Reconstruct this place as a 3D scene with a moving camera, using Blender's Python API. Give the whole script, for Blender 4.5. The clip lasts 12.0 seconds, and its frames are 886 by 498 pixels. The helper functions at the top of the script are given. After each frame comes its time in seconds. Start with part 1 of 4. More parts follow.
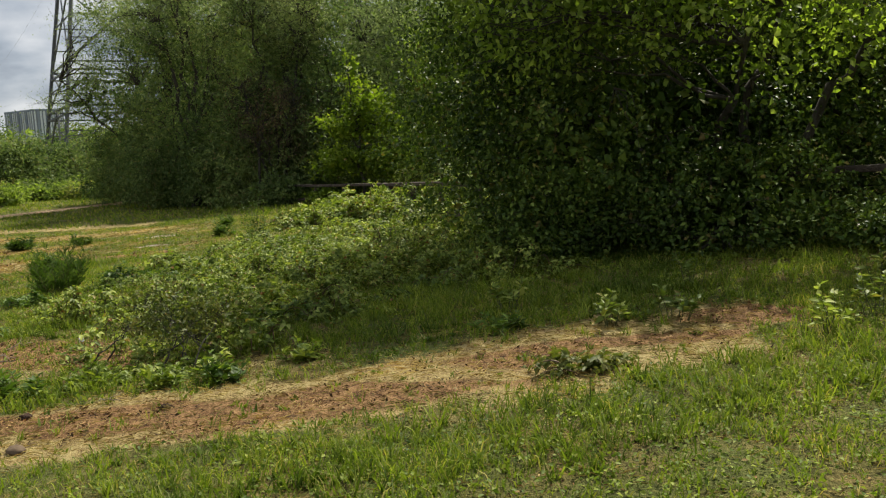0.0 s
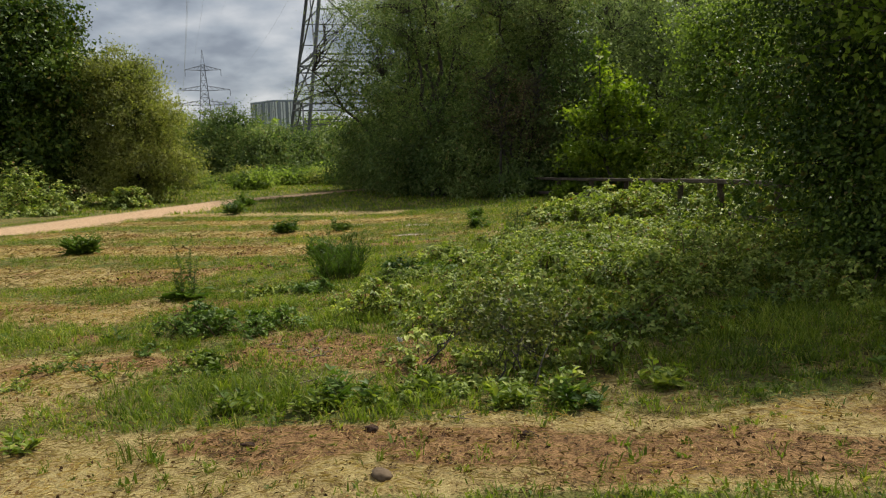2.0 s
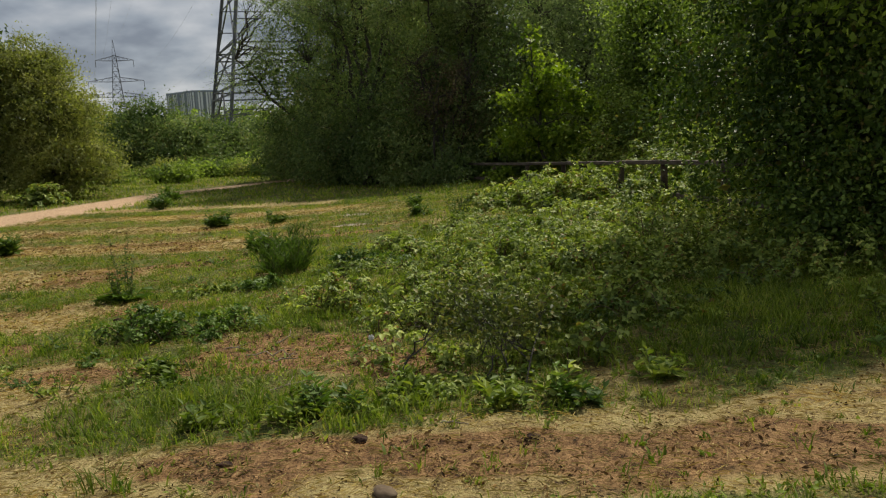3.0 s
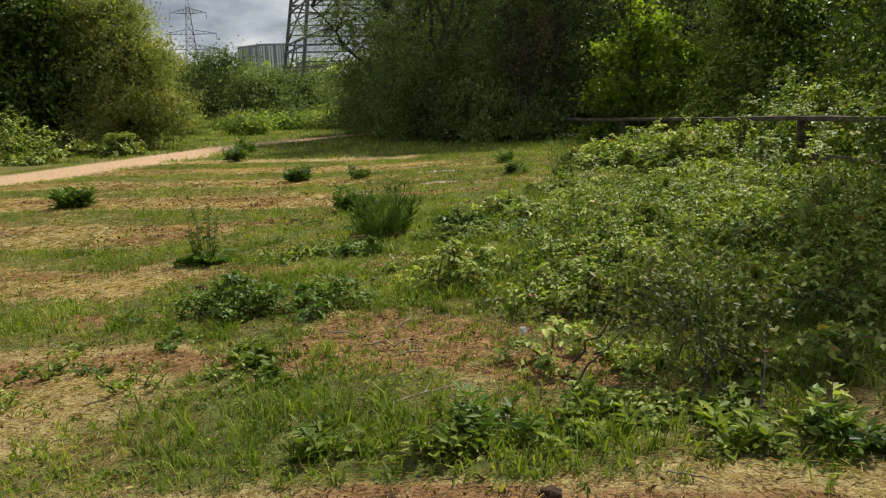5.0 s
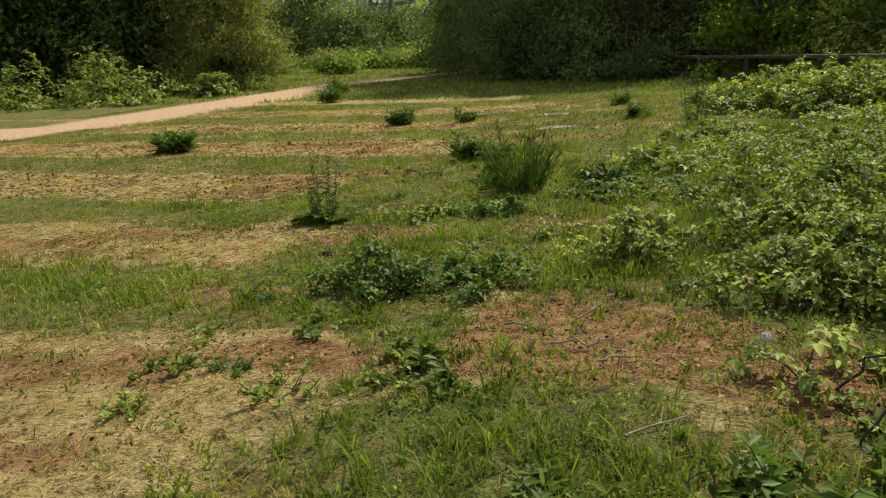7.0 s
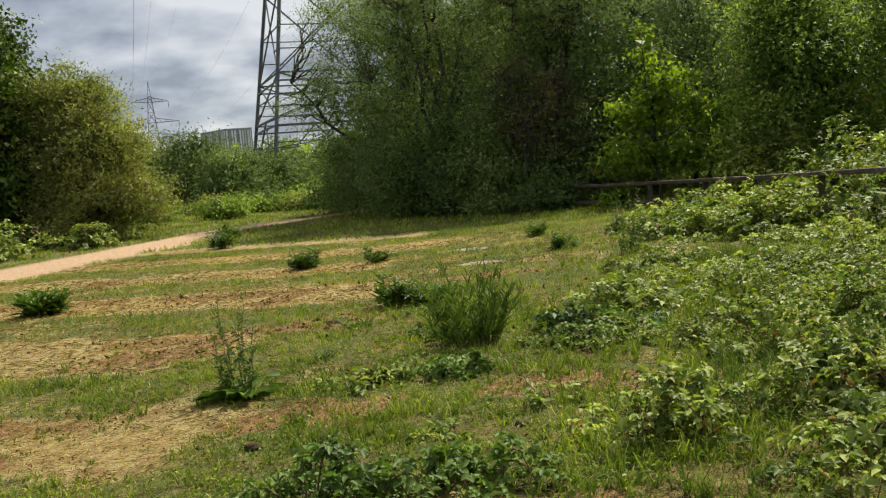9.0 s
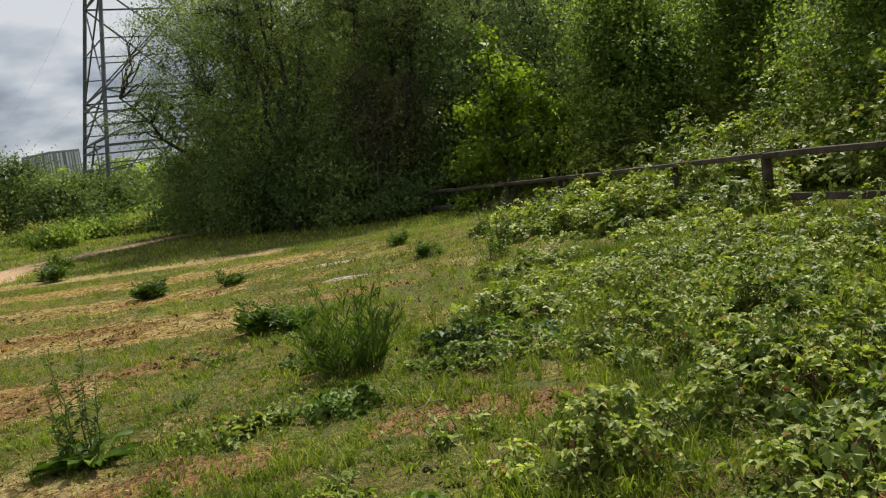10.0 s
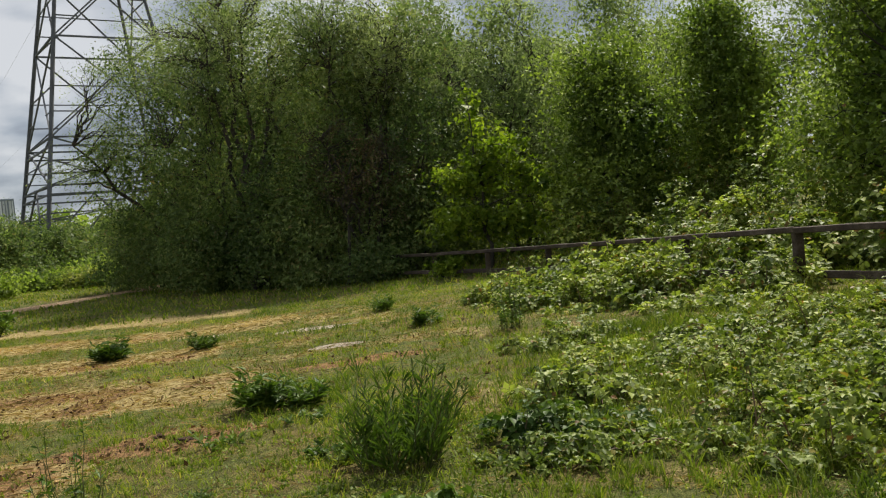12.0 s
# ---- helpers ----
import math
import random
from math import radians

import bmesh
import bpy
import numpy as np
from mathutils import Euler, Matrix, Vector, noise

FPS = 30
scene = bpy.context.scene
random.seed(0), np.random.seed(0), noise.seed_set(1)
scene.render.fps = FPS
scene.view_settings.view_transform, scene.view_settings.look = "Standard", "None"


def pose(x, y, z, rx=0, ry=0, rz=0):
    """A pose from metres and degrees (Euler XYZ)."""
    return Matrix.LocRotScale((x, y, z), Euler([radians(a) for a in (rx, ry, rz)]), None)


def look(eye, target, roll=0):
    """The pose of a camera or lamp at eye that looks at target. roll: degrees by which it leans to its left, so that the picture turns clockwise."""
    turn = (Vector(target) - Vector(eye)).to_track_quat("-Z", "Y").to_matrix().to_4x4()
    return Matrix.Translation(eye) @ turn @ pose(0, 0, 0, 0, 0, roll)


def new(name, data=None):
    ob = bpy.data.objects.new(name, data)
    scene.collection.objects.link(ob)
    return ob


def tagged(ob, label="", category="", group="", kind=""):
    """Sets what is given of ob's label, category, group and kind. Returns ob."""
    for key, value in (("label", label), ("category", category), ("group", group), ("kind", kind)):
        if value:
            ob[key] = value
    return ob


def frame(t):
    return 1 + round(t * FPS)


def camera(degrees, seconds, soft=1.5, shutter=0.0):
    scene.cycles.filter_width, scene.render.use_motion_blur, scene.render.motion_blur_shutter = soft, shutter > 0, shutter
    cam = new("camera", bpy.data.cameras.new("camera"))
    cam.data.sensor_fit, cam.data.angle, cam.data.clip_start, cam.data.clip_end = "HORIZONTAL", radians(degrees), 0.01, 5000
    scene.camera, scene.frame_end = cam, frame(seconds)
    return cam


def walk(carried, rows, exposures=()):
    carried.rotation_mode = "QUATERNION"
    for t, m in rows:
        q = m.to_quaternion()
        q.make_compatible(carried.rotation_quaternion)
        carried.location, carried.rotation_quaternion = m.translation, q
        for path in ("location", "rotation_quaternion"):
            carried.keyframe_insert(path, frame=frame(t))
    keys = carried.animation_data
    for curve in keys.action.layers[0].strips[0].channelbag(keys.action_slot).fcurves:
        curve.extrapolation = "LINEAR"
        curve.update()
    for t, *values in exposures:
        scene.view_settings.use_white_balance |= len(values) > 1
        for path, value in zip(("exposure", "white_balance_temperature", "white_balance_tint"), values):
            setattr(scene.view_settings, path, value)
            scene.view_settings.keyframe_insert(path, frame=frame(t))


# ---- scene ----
cam = camera(55.8, 12.0, 1.2)
PATH = [
    (0, (0.097, 0.286, 1.422), (0.052, 2.272, 1.183), -3.0),
    (0.5, (-0.136, 0.558, 1.405), (-0.124, 2.544, 1.177), -2.1),
    (1, (-0.48, 0.738, 1.38), (-0.655, 2.722, 1.192), -2.5),
    (1.5, (-0.784, 0.899, 1.39), (-1.036, 2.872, 1.181), -2.6),
    (2, (-1.095, 1.073, 1.437), (-1.631, 2.986, 1.203), -1.8),
    (2.5, (-1.306, 1.182, 1.429), (-1.842, 3.094, 1.187), -3.2),
    (2.7, (-1.398, 1.246, 1.439), (-1.826, 3.184, 1.188), -3.2),
    (4.3, (-2.113, 2.23, 1.31), (-2.407, 4.179, 0.97), -2.9),
    (4.5, (-2.213, 2.371, 1.331), (-2.57, 4.31, 0.995), -2.7),
    (5, (-2.429, 2.626, 1.324), (-2.944, 4.524, 0.96), -2.3),
    (5.5, (-2.647, 2.854, 1.337), (-3.099, 4.766, 0.962), -1.8),
    (6, (-2.938, 3.081, 1.345), (-3.586, 4.94, 0.995), -0.7),
    (6.5, (-3.128, 3.264, 1.339), (-3.834, 5.086, 0.91), -0.9),
    (7, (-3.325, 3.439, 1.356), (-4.015, 5.249, 0.859), -2.8),
    (7.2, (-3.412, 3.547, 1.326), (-4.127, 5.348, 0.831), -3.6),
    (8.8, (-4.169, 4.634, 1.246), (-4.549, 6.581, 0.988), -4.4),
    (9, (-4.261, 4.749, 1.256), (-4.698, 6.691, 1.063), -4.8),
    (9.5, (-4.397, 5.045, 1.278), (-4.547, 7.023, 1.025), -6.4),
    (10, (-4.559, 5.402, 1.272), (-4.645, 7.389, 1.06), -7.8),
    (10.5, (-4.794, 5.634, 1.265), (-5.141, 7.599, 1.131), -5.9),
    (11, (-4.985, 5.878, 1.293), (-5.189, 7.861, 1.132), -8.2),
    (11.5, (-5.197, 6.209, 1.273), (-5.274, 8.2, 1.095), -8.1),
    (12, (-5.515, 6.474, 1.275), (-5.444, 8.471, 1.206), -5.3),
]
walk(cam, [(t, look(eye, target, roll)) for t, eye, target, roll in PATH], [(0.0, 0.42), (0.5, 0.74), (1.0, 0.70), (1.5, 0.55), (2.0, 0.22), (2.5, -0.03), (2.7, -0.03), (4.5, 0.28), (5.5, 0.32), (7.0, 0.25), (9.0, 0.48), (9.5, 0.10), (10.0, 0.32), (10.5, 0.20), (11.0, 0.10), (11.5, 0.30), (12.0, 0.30)])

# ---- light ----
SUN_AZ, SUN_EL = radians(25), radians(52)      # azimuth from +y towards +x
to_sun = Vector((math.sin(SUN_AZ) * math.cos(SUN_EL), math.cos(SUN_AZ) * math.cos(SUN_EL), math.sin(SUN_EL)))
sun = new("sun", bpy.data.lights.new("sun", "SUN"))
sun.data.energy, sun.data.angle, sun.data.color = 5.0, radians(0.6), (1.0, 0.94, 0.82)
sun.matrix_world = look((0, 0, 30), Vector((0, 0, 30)) - to_sun)
world = bpy.data.worlds.new("sky")
scene.world = world
world.use_nodes = True
wt = world.node_tree
wt.nodes.clear()


def sky_nodes():
    n, l = wt.nodes, wt.links
    out, bg = n.new("ShaderNodeOutputWorld"), n.new("ShaderNodeBackground")
    sky = n.new("ShaderNodeTexSky")
    sky.sky_type, sky.sun_disc, sky.sun_elevation, sky.sun_rotation = "NISHITA", False, SUN_EL, SUN_AZ
    coord, sep = n.new("ShaderNodeTexCoord"), n.new("ShaderNodeSeparateXYZ")
    l.new(coord.outputs["Generated"], sep.inputs[0])
    up = n.new("ShaderNodeMath"); up.operation = "MAXIMUM"; up.inputs[1].default_value = 0.0
    l.new(sep.outputs["Z"], up.inputs[0])
    add = n.new("ShaderNodeMath"); add.operation = "ADD"; add.inputs[1].default_value = 0.30
    l.new(up.outputs[0], add.inputs[0])
    comb = n.new("ShaderNodeCombineXYZ")
    for i, a in enumerate("XY"):
        d = n.new("ShaderNodeMath"); d.operation = "DIVIDE"
        l.new(sep.outputs[a], d.inputs[0]); l.new(add.outputs[0], d.inputs[1]); l.new(d.outputs[0], comb.inputs[i])
    big = n.new("ShaderNodeTexNoise")
    big.inputs["Scale"].default_value, big.inputs["Detail"].default_value, big.inputs["Roughness"].default_value = 2.1, 8, 0.46
    l.new(comb.outputs[0], big.inputs["Vector"])
    ramp = n.new("ShaderNodeValToRGB")
    e = ramp.color_ramp.elements
    e[0].position, e[0].color = 0.43, (2.7, 3.0, 3.6, 1)
    e[1].position, e[1].color = 0.57, (7.4, 7.5, 7.7, 1)
    m = e.new(0.48); m.color = (4.2, 4.6, 5.2, 1)
    l.new(big.outputs["Fac"], ramp.inputs[0])
    mix = n.new("ShaderNodeMix"); mix.data_type = "RGBA"; mix.inputs["Factor"].default_value = 0.86
    l.new(sky.outputs[0], mix.inputs["A"]); l.new(ramp.outputs[0], mix.inputs["B"])
    zen = n.new("ShaderNodeMapRange")                        # cloud is brighter overhead than at the horizon
    zen.inputs["From Min"].default_value, zen.inputs["From Max"].default_value = 0.25, 0.9
    zen.inputs["To Min"].default_value, zen.inputs["To Max"].default_value = 1.0, 1.25
    l.new(sep.outputs["Z"], zen.inputs["Value"])
    lift = n.new("ShaderNodeMix"); lift.data_type, lift.blend_type = "RGBA", "MULTIPLY"; lift.inputs["Factor"].default_value = 1.0
    l.new(mix.outputs["Result"], lift.inputs["A"]); l.new(zen.outputs[0], lift.inputs["B"])
    l.new(lift.outputs["Result"], bg.inputs["Color"])
    bg.inputs["Strength"].default_value = 0.078
    l.new(bg.outputs[0], out.inputs["Surface"])


sky_nodes()

# ---- materials ----
def material(name):
    m = bpy.data.materials.new(name)
    m.use_nodes = True
    m.node_tree.nodes.clear()
    return m, m.node_tree.nodes, m.node_tree.links


def ramp_of(n, stops):
    r = n.new("ShaderNodeValToRGB")
    e = r.color_ramp.elements
    while len(e) < len(stops):
        e.new(0.5)
    for el, (p, c) in zip(e, stops):
        el.position, el.color = p, (*c, 1)
    return r


def noise_of(n, l, vec, scale, detail=4, rough=0.55):
    t = n.new("ShaderNodeTexNoise")
    t.inputs["Scale"].default_value, t.inputs["Detail"].default_value, t.inputs["Roughness"].default_value = scale, detail, rough
    if vec is not None:
        l.new(vec, t.inputs["Vector"])
    return t


def mix_rgb(n, l, fac, a, b, mode="MIX"):
    m = n.new("ShaderNodeMix")
    m.data_type, m.blend_type = "RGBA", mode
    for sock, v in (("Factor", fac), ("A", a), ("B", b)):
        if isinstance(v, (int, float)):
            m.inputs[sock].default_value = v
        elif isinstance(v, tuple):
            m.inputs[sock].default_value = (*v, 1)
        else:
            l.new(v, m.inputs[sock])
    return m.outputs["Result"]


def leaf_material(name, stops, translucent=0.35, rough=0.45, patch=0.7, glow=(1.12, 1.25, 0.5)):
    """Leaves or blades: colour varies leaf by leaf and in broad patches, which also paint in lit and dark clumps; some
    light passes through.
    """
    m, n, l = material(name)
    out, geo = n.new("ShaderNodeOutputMaterial"), n.new("ShaderNodeNewGeometry")
    r = ramp_of(n, stops)
    l.new(geo.outputs["Random Per Island"], r.inputs[0])
    nz = noise_of(n, l, geo.outputs["Position"], patch, 3)
    tone = ramp_of(n, ((0.32, (0.42, 0.52, 0.42)), (0.68, (1.45, 1.38, 1.2))))
    l.new(nz.outputs["Fac"], tone.inputs[0])
    col = mix_rgb(n, l, 1.0, r.outputs[0], tone.outputs[0], "MULTIPLY")
    p = n.new("ShaderNodeBsdfPrincipled")
    l.new(col, p.inputs["Base Color"])
    p.inputs["Roughness"].default_value = rough + 0.15
    p.inputs["Specular IOR Level"].default_value = 0.18
    tr = n.new("ShaderNodeBsdfTranslucent")
    l.new(mix_rgb(n, l, 1.0, col, glow, "MULTIPLY"), tr.inputs["Color"])
    mx = n.new("ShaderNodeMixShader")
    mx.inputs[0].default_value = translucent
    l.new(p.outputs[0], mx.inputs[1]); l.new(tr.outputs[0], mx.inputs[2]); l.new(mx.outputs[0], out.inputs["Surface"])
    return m


def solid_material(name, stops, scale=3.0, stretch=(1, 1, 1), rough=0.8, metal=0.0, bump=0.3, fine=30.0, local=False):
    m, n, l = material(name)
    out, geo, p = n.new("ShaderNodeOutputMaterial"), n.new("ShaderNodeNewGeometry"), n.new("ShaderNodeBsdfPrincipled")
    info = n.new("ShaderNodeObjectInfo")
    mp = n.new("ShaderNodeMapping")
    mp.inputs["Scale"].default_value = stretch
    if local:
        l.new(n.new("ShaderNodeTexCoord").outputs["Object"], mp.inputs["Vector"])
    else:
        l.new(geo.outputs["Position"], mp.inputs["Vector"])
    a, b = noise_of(n, l, mp.outputs[0], scale, 5, 0.6), noise_of(n, l, mp.outputs[0], fine, 4, 0.6)
    r = ramp_of(n, stops)
    l.new(mix_rgb(n, l, 0.4, a.outputs["Fac"], b.outputs["Fac"]), r.inputs[0])
    v = n.new("ShaderNodeMapRange")
    v.inputs["To Min"].default_value, v.inputs["To Max"].default_value = 0.8, 1.2
    l.new(info.outputs["Random"], v.inputs["Value"])
    l.new(mix_rgb(n, l, 1.0, r.outputs[0], v.outputs[0], "MULTIPLY"), p.inputs["Base Color"])
    p.inputs["Roughness"].default_value, p.inputs["Metallic"].default_value, p.inputs["Specular IOR Level"].default_value = rough, metal, 0.25
    bp = n.new("ShaderNodeBump")
    bp.inputs["Strength"].default_value, bp.inputs["Distance"].default_value = bump, 0.02
    l.new(b.outputs["Fac"], bp.inputs["Height"]); l.new(bp.outputs[0], p.inputs["Normal"])
    l.new(p.outputs[0], out.inputs["Surface"])
    return m


def ground_material():
    m, n, l = material("meadow_soil")
    out, geo, p = n.new("ShaderNodeOutputMaterial"), n.new("ShaderNodeNewGeometry"), n.new("ShaderNodeBsdfPrincipled")
    pos = geo.outputs["Position"]
    n1, n2, n3 = noise_of(n, l, pos, 1.3, 5), noise_of(n, l, pos, 9, 5, 0.65), noise_of(n, l, pos, 55, 4, 0.7)
    both = mix_rgb(n, l, 0.5, n2.outputs["Fac"], n3.outputs["Fac"])

    def tone(stops, src=both):
        r = ramp_of(n, stops)
        l.new(src, r.inputs[0])
        return r.outputs[0]

    green = tone(((0.35, (0.045, 0.040, 0.014)), (0.5, (0.10, 0.118, 0.026)), (0.62, (0.18, 0.175, 0.05))))
    straw = tone(((0.37, (0.055, 0.030, 0.014)), (0.46, (0.31, 0.225, 0.09)), (0.6, (0.47, 0.385, 0.165))))
    soil = tone(((0.38, (0.030, 0.014, 0.007)), (0.48, (0.205, 0.113, 0.048)), (0.6, (0.38, 0.23, 0.10))))
    path = tone(((0.36, (0.27, 0.16, 0.09)), (0.5, (0.50, 0.335, 0.20)), (0.62, (0.58, 0.42, 0.27))))
    mud = tone(((0.36, (0.30, 0.245, 0.18)), (0.6, (0.50, 0.43, 0.34))))
    rust = ramp_of(n, ((0.44, (0, 0, 0)), (0.62, (0.42, 0.42, 0.42))))
    l.new(n1.outputs["Fac"], rust.inputs[0])
    col = mix_rgb(n, l, rust.outputs[0], green, soil)          # bare earth between the tufts
    for key, c in (("straw", straw), ("soil", soil), ("path", path), ("mud", mud)):
        at = n.new("ShaderNodeAttribute")
        at.attribute_name = key
        s = n.new("ShaderNodeMath"); s.operation = "ADD"          # ragged edges
        o = n.new("ShaderNodeMath"); o.operation = "MULTIPLY_ADD"
        o.inputs[1].default_value, o.inputs[2].default_value = 0.9, -0.45
        l.new(both, o.inputs[0]); l.new(at.outputs["Fac"], s.inputs[0]); l.new(o.outputs[0], s.inputs[1])
        r = n.new("ShaderNodeMapRange")
        r.inputs["From Min"].default_value, r.inputs["From Max"].default_value = 0.34, 0.62
        l.new(s.outputs[0], r.inputs["Value"])
        col = mix_rgb(n, l, r.outputs[0], col, c)
    l.new(col, p.inputs["Base Color"])
    p.inputs["Roughness"].default_value, p.inputs["Specular IOR Level"].default_value = 0.95, 0.15
    bp = n.new("ShaderNodeBump")
    bp.inputs["Strength"].default_value, bp.inputs["Distance"].default_value = 1.0, 0.07
    l.new(both, bp.inputs["Height"]); l.new(bp.outputs[0], p.inputs["Normal"])
    l.new(p.outputs[0], out.inputs["Surface"])
    return m


M_GROUND = ground_material()
M_GRASS = leaf_material("meadow_grass", ((0.0, (0.085, 0.135, 0.013)), (0.4, (0.165, 0.235, 0.023)), (0.75, (0.25, 0.30, 0.038)), (0.9, (0.36, 0.33, 0.09)), (1.0, (0.46, 0.37, 0.14))), 0.38, 0.5, 0.9)
M_TALL = leaf_material("lush_grass", ((0.0, (0.085, 0.125, 0.016)), (0.6, (0.17, 0.222, 0.030)), (1.0, (0.29, 0.32, 0.06))), 0.42, 0.42, 0.8)
M_STRAW = leaf_material("dry_straw", ((0.0, (0.27, 0.19, 0.075)), (0.5, (0.41, 0.325, 0.125)), (1.0, (0.54, 0.46, 0.21))), 0.2, 0.6, 1.1, (1.1, 1.0, 0.8))
M_WEED = leaf_material("weed_leaf", ((0.0, (0.085, 0.135, 0.018)), (0.6, (0.18, 0.235, 0.034)), (1.0, (0.30, 0.33, 0.065))), 0.35, 0.4, 1.2)
M_BRAMBLE = leaf_material("bramble_leaf", ((0.0, (0.070, 0.105, 0.019)), (0.5, (0.205, 0.262, 0.056)), (0.9, (0.39, 0.43, 0.13)), (0.97, (0.27, 0.21, 0.06)), (1.0, (0.22, 0.10, 0.045))), 0.34, 0.36, 0.9)
M_HAW = leaf_material("hawthorn_leaf", ((0.0, (0.034, 0.064, 0.011)), (0.6, (0.078, 0.125, 0.021)), (0.93, (0.17, 0.225, 0.045)), (1.0, (0.17, 0.12, 0.045))), 0.26, 0.33, 0.5)
M_DARK = leaf_material("sallow_leaf", ((0.0, (0.078, 0.122, 0.038)), (0.6, (0.165, 0.225, 0.078)), (0.93, (0.27, 0.32, 0.125)), (1.0, (0.22, 0.17, 0.08))), 0.44, 0.4, 0.4, (1.1, 1.2, 0.7))
M_WILLOW = leaf_material("willow_leaf", ((0.0, (0.15, 0.195, 0.085)), (0.6, (0.275, 0.33, 0.155)), (1.0, (0.40, 0.45, 0.23))), 0.48, 0.4, 0.35, (1.1, 1.2, 0.8))
M_FRESH = leaf_material("young_maple_leaf", ((0.0, (0.095, 0.15, 0.015)), (0.6, (0.175, 0.245, 0.026)), (1.0, (0.28, 0.335, 0.05))), 0.5, 0.4, 0.8)
M_GREEN = leaf_material("woodland_leaf", ((0.0, (0.105, 0.152, 0.038)), (0.6, (0.205, 0.27, 0.068)), (1.0, (0.31, 0.375, 0.11))), 0.5, 0.4, 0.35)
M_GOLD = leaf_material("yellowish_willow_leaf", ((0.0, (0.15, 0.162, 0.05)), (0.6, (0.25, 0.262, 0.09)), (1.0, (0.37, 0.37, 0.15))), 0.5, 0.45, 0.5)
M_GREY = leaf_material("small_shrub_leaf", ((0.0, (0.07, 0.085, 0.02)), (0.6, (0.15, 0.17, 0.042)), (1.0, (0.25, 0.22, 0.07))), 0.3, 0.4, 2.0)
# paler leaf green with the sunlight on the upper foliage put into it
M_SUNLIT = leaf_material("sunlit_woodland_leaf", ((0.0, (0.14, 0.20, 0.03)), (0.6, (0.25, 0.33, 0.06)), (1.0, (0.36, 0.42, 0.11))), 0.55, 0.4, 0.5)
M_RUSSET = leaf_material("russet_young_leaf", ((0.0, (0.07, 0.05, 0.03)), (0.5, (0.14, 0.105, 0.06)), (0.8, (0.14, 0.15, 0.06)), (1.0, (0.26, 0.19, 0.13))), 0.35, 0.4, 0.8, (1.1, 1.0, 0.8))
M_DOCK = leaf_material("dock_leaf", ((0.0, (0.058, 0.108, 0.018)), (1.0, (0.13, 0.195, 0.04))), 0.3, 0.35, 2.0)
M_LITTER = leaf_material("plant_litter", ((0.0, (0.04, 0.022, 0.01)), (0.5, (0.17, 0.095, 0.04)), (0.85, (0.27, 0.165, 0.07)), (1.0, (0.42, 0.32, 0.16))), 0.1, 0.7, 1.5, (1, 1, 1))
M_BARK = solid_material("bark", ((0.3, (0.022, 0.019, 0.014)), (0.5, (0.052, 0.046, 0.036)), (0.7, (0.11, 0.10, 0.08))), 2.5, (1, 1, 0.3), 0.9, 0, 0.6)
M_STEM = solid_material("green_stem", ((0.3, (0.06, 0.085, 0.025)), (0.7, (0.14, 0.13, 0.05))), 6, (1, 1, 1), 0.6)
M_CANE = solid_material("bramble_cane", ((0.3, (0.09, 0.045, 0.03)), (0.7, (0.17, 0.12, 0.06))), 6, (1, 1, 1), 0.6)
M_TIMBER = solid_material("weathered_timber", ((0.3, (0.030, 0.022, 0.016)), (0.5, (0.065, 0.048, 0.036)), (0.72, (0.16, 0.13, 0.105))), 3.0, (1, 1, 1), 0.85, 0, 0.7)
M_STEEL = solid_material("galvanised_steel", ((0.3, (0.055, 0.058, 0.062)), (0.7, (0.14, 0.145, 0.155))), 0.6, (1, 1, 1), 0.6, 0.0, 0.05)
M_WIRE = solid_material("aluminium_wire", ((0.3, (0.25, 0.26, 0.27)), (0.7, (0.38, 0.39, 0.40))), 0.1, (1, 1, 1), 0.5, 0.5, 0.0)
M_CLAD_L = solid_material("pale_cladding", ((0.3, (0.42, 0.47, 0.52)), (0.7, (0.60, 0.64, 0.67))), 0.05, (1, 1, 0.2), 0.5, 0, 0.0, 0.4)
M_CLAD_D = solid_material("slate_cladding", ((0.3, (0.15, 0.185, 0.23)), (0.7, (0.24, 0.28, 0.33))), 0.05, (1, 1, 0.2), 0.5, 0, 0.0, 0.4)
M_STONE = solid_material("field_stone", ((0.3, (0.09, 0.06, 0.035)), (0.7, (0.20, 0.145, 0.09))), 8, (1, 1, 1), 0.9)
M_CLOD = solid_material("dark_earth", ((0.3, (0.022, 0.013, 0.008)), (0.7, (0.085, 0.045, 0.025))), 12, (1, 1, 1), 0.95, 0, 0.9)
M_TWIG = solid_material("dead_twig", ((0.3, (0.13, 0.095, 0.065)), (0.7, (0.36, 0.30, 0.22))), 14, (1, 1, 1), 0.85)
M_FLUFF = solid_material("seed_head", ((0.3, (0.6, 0.6, 0.57)), (0.7, (0.8, 0.8, 0.78))), 20, (1, 1, 1), 0.9)
M_WHITE = solid_material("cow_parsley_flower", ((0.3, (0.55, 0.57, 0.5)), (0.7, (0.8, 0.8, 0.76))), 20, (1, 1, 1), 0.8)

# ---- fields: height of the ground and what grows on it ----
rng = np.random.default_rng(11)
LATTICE = rng.random((256, 256))


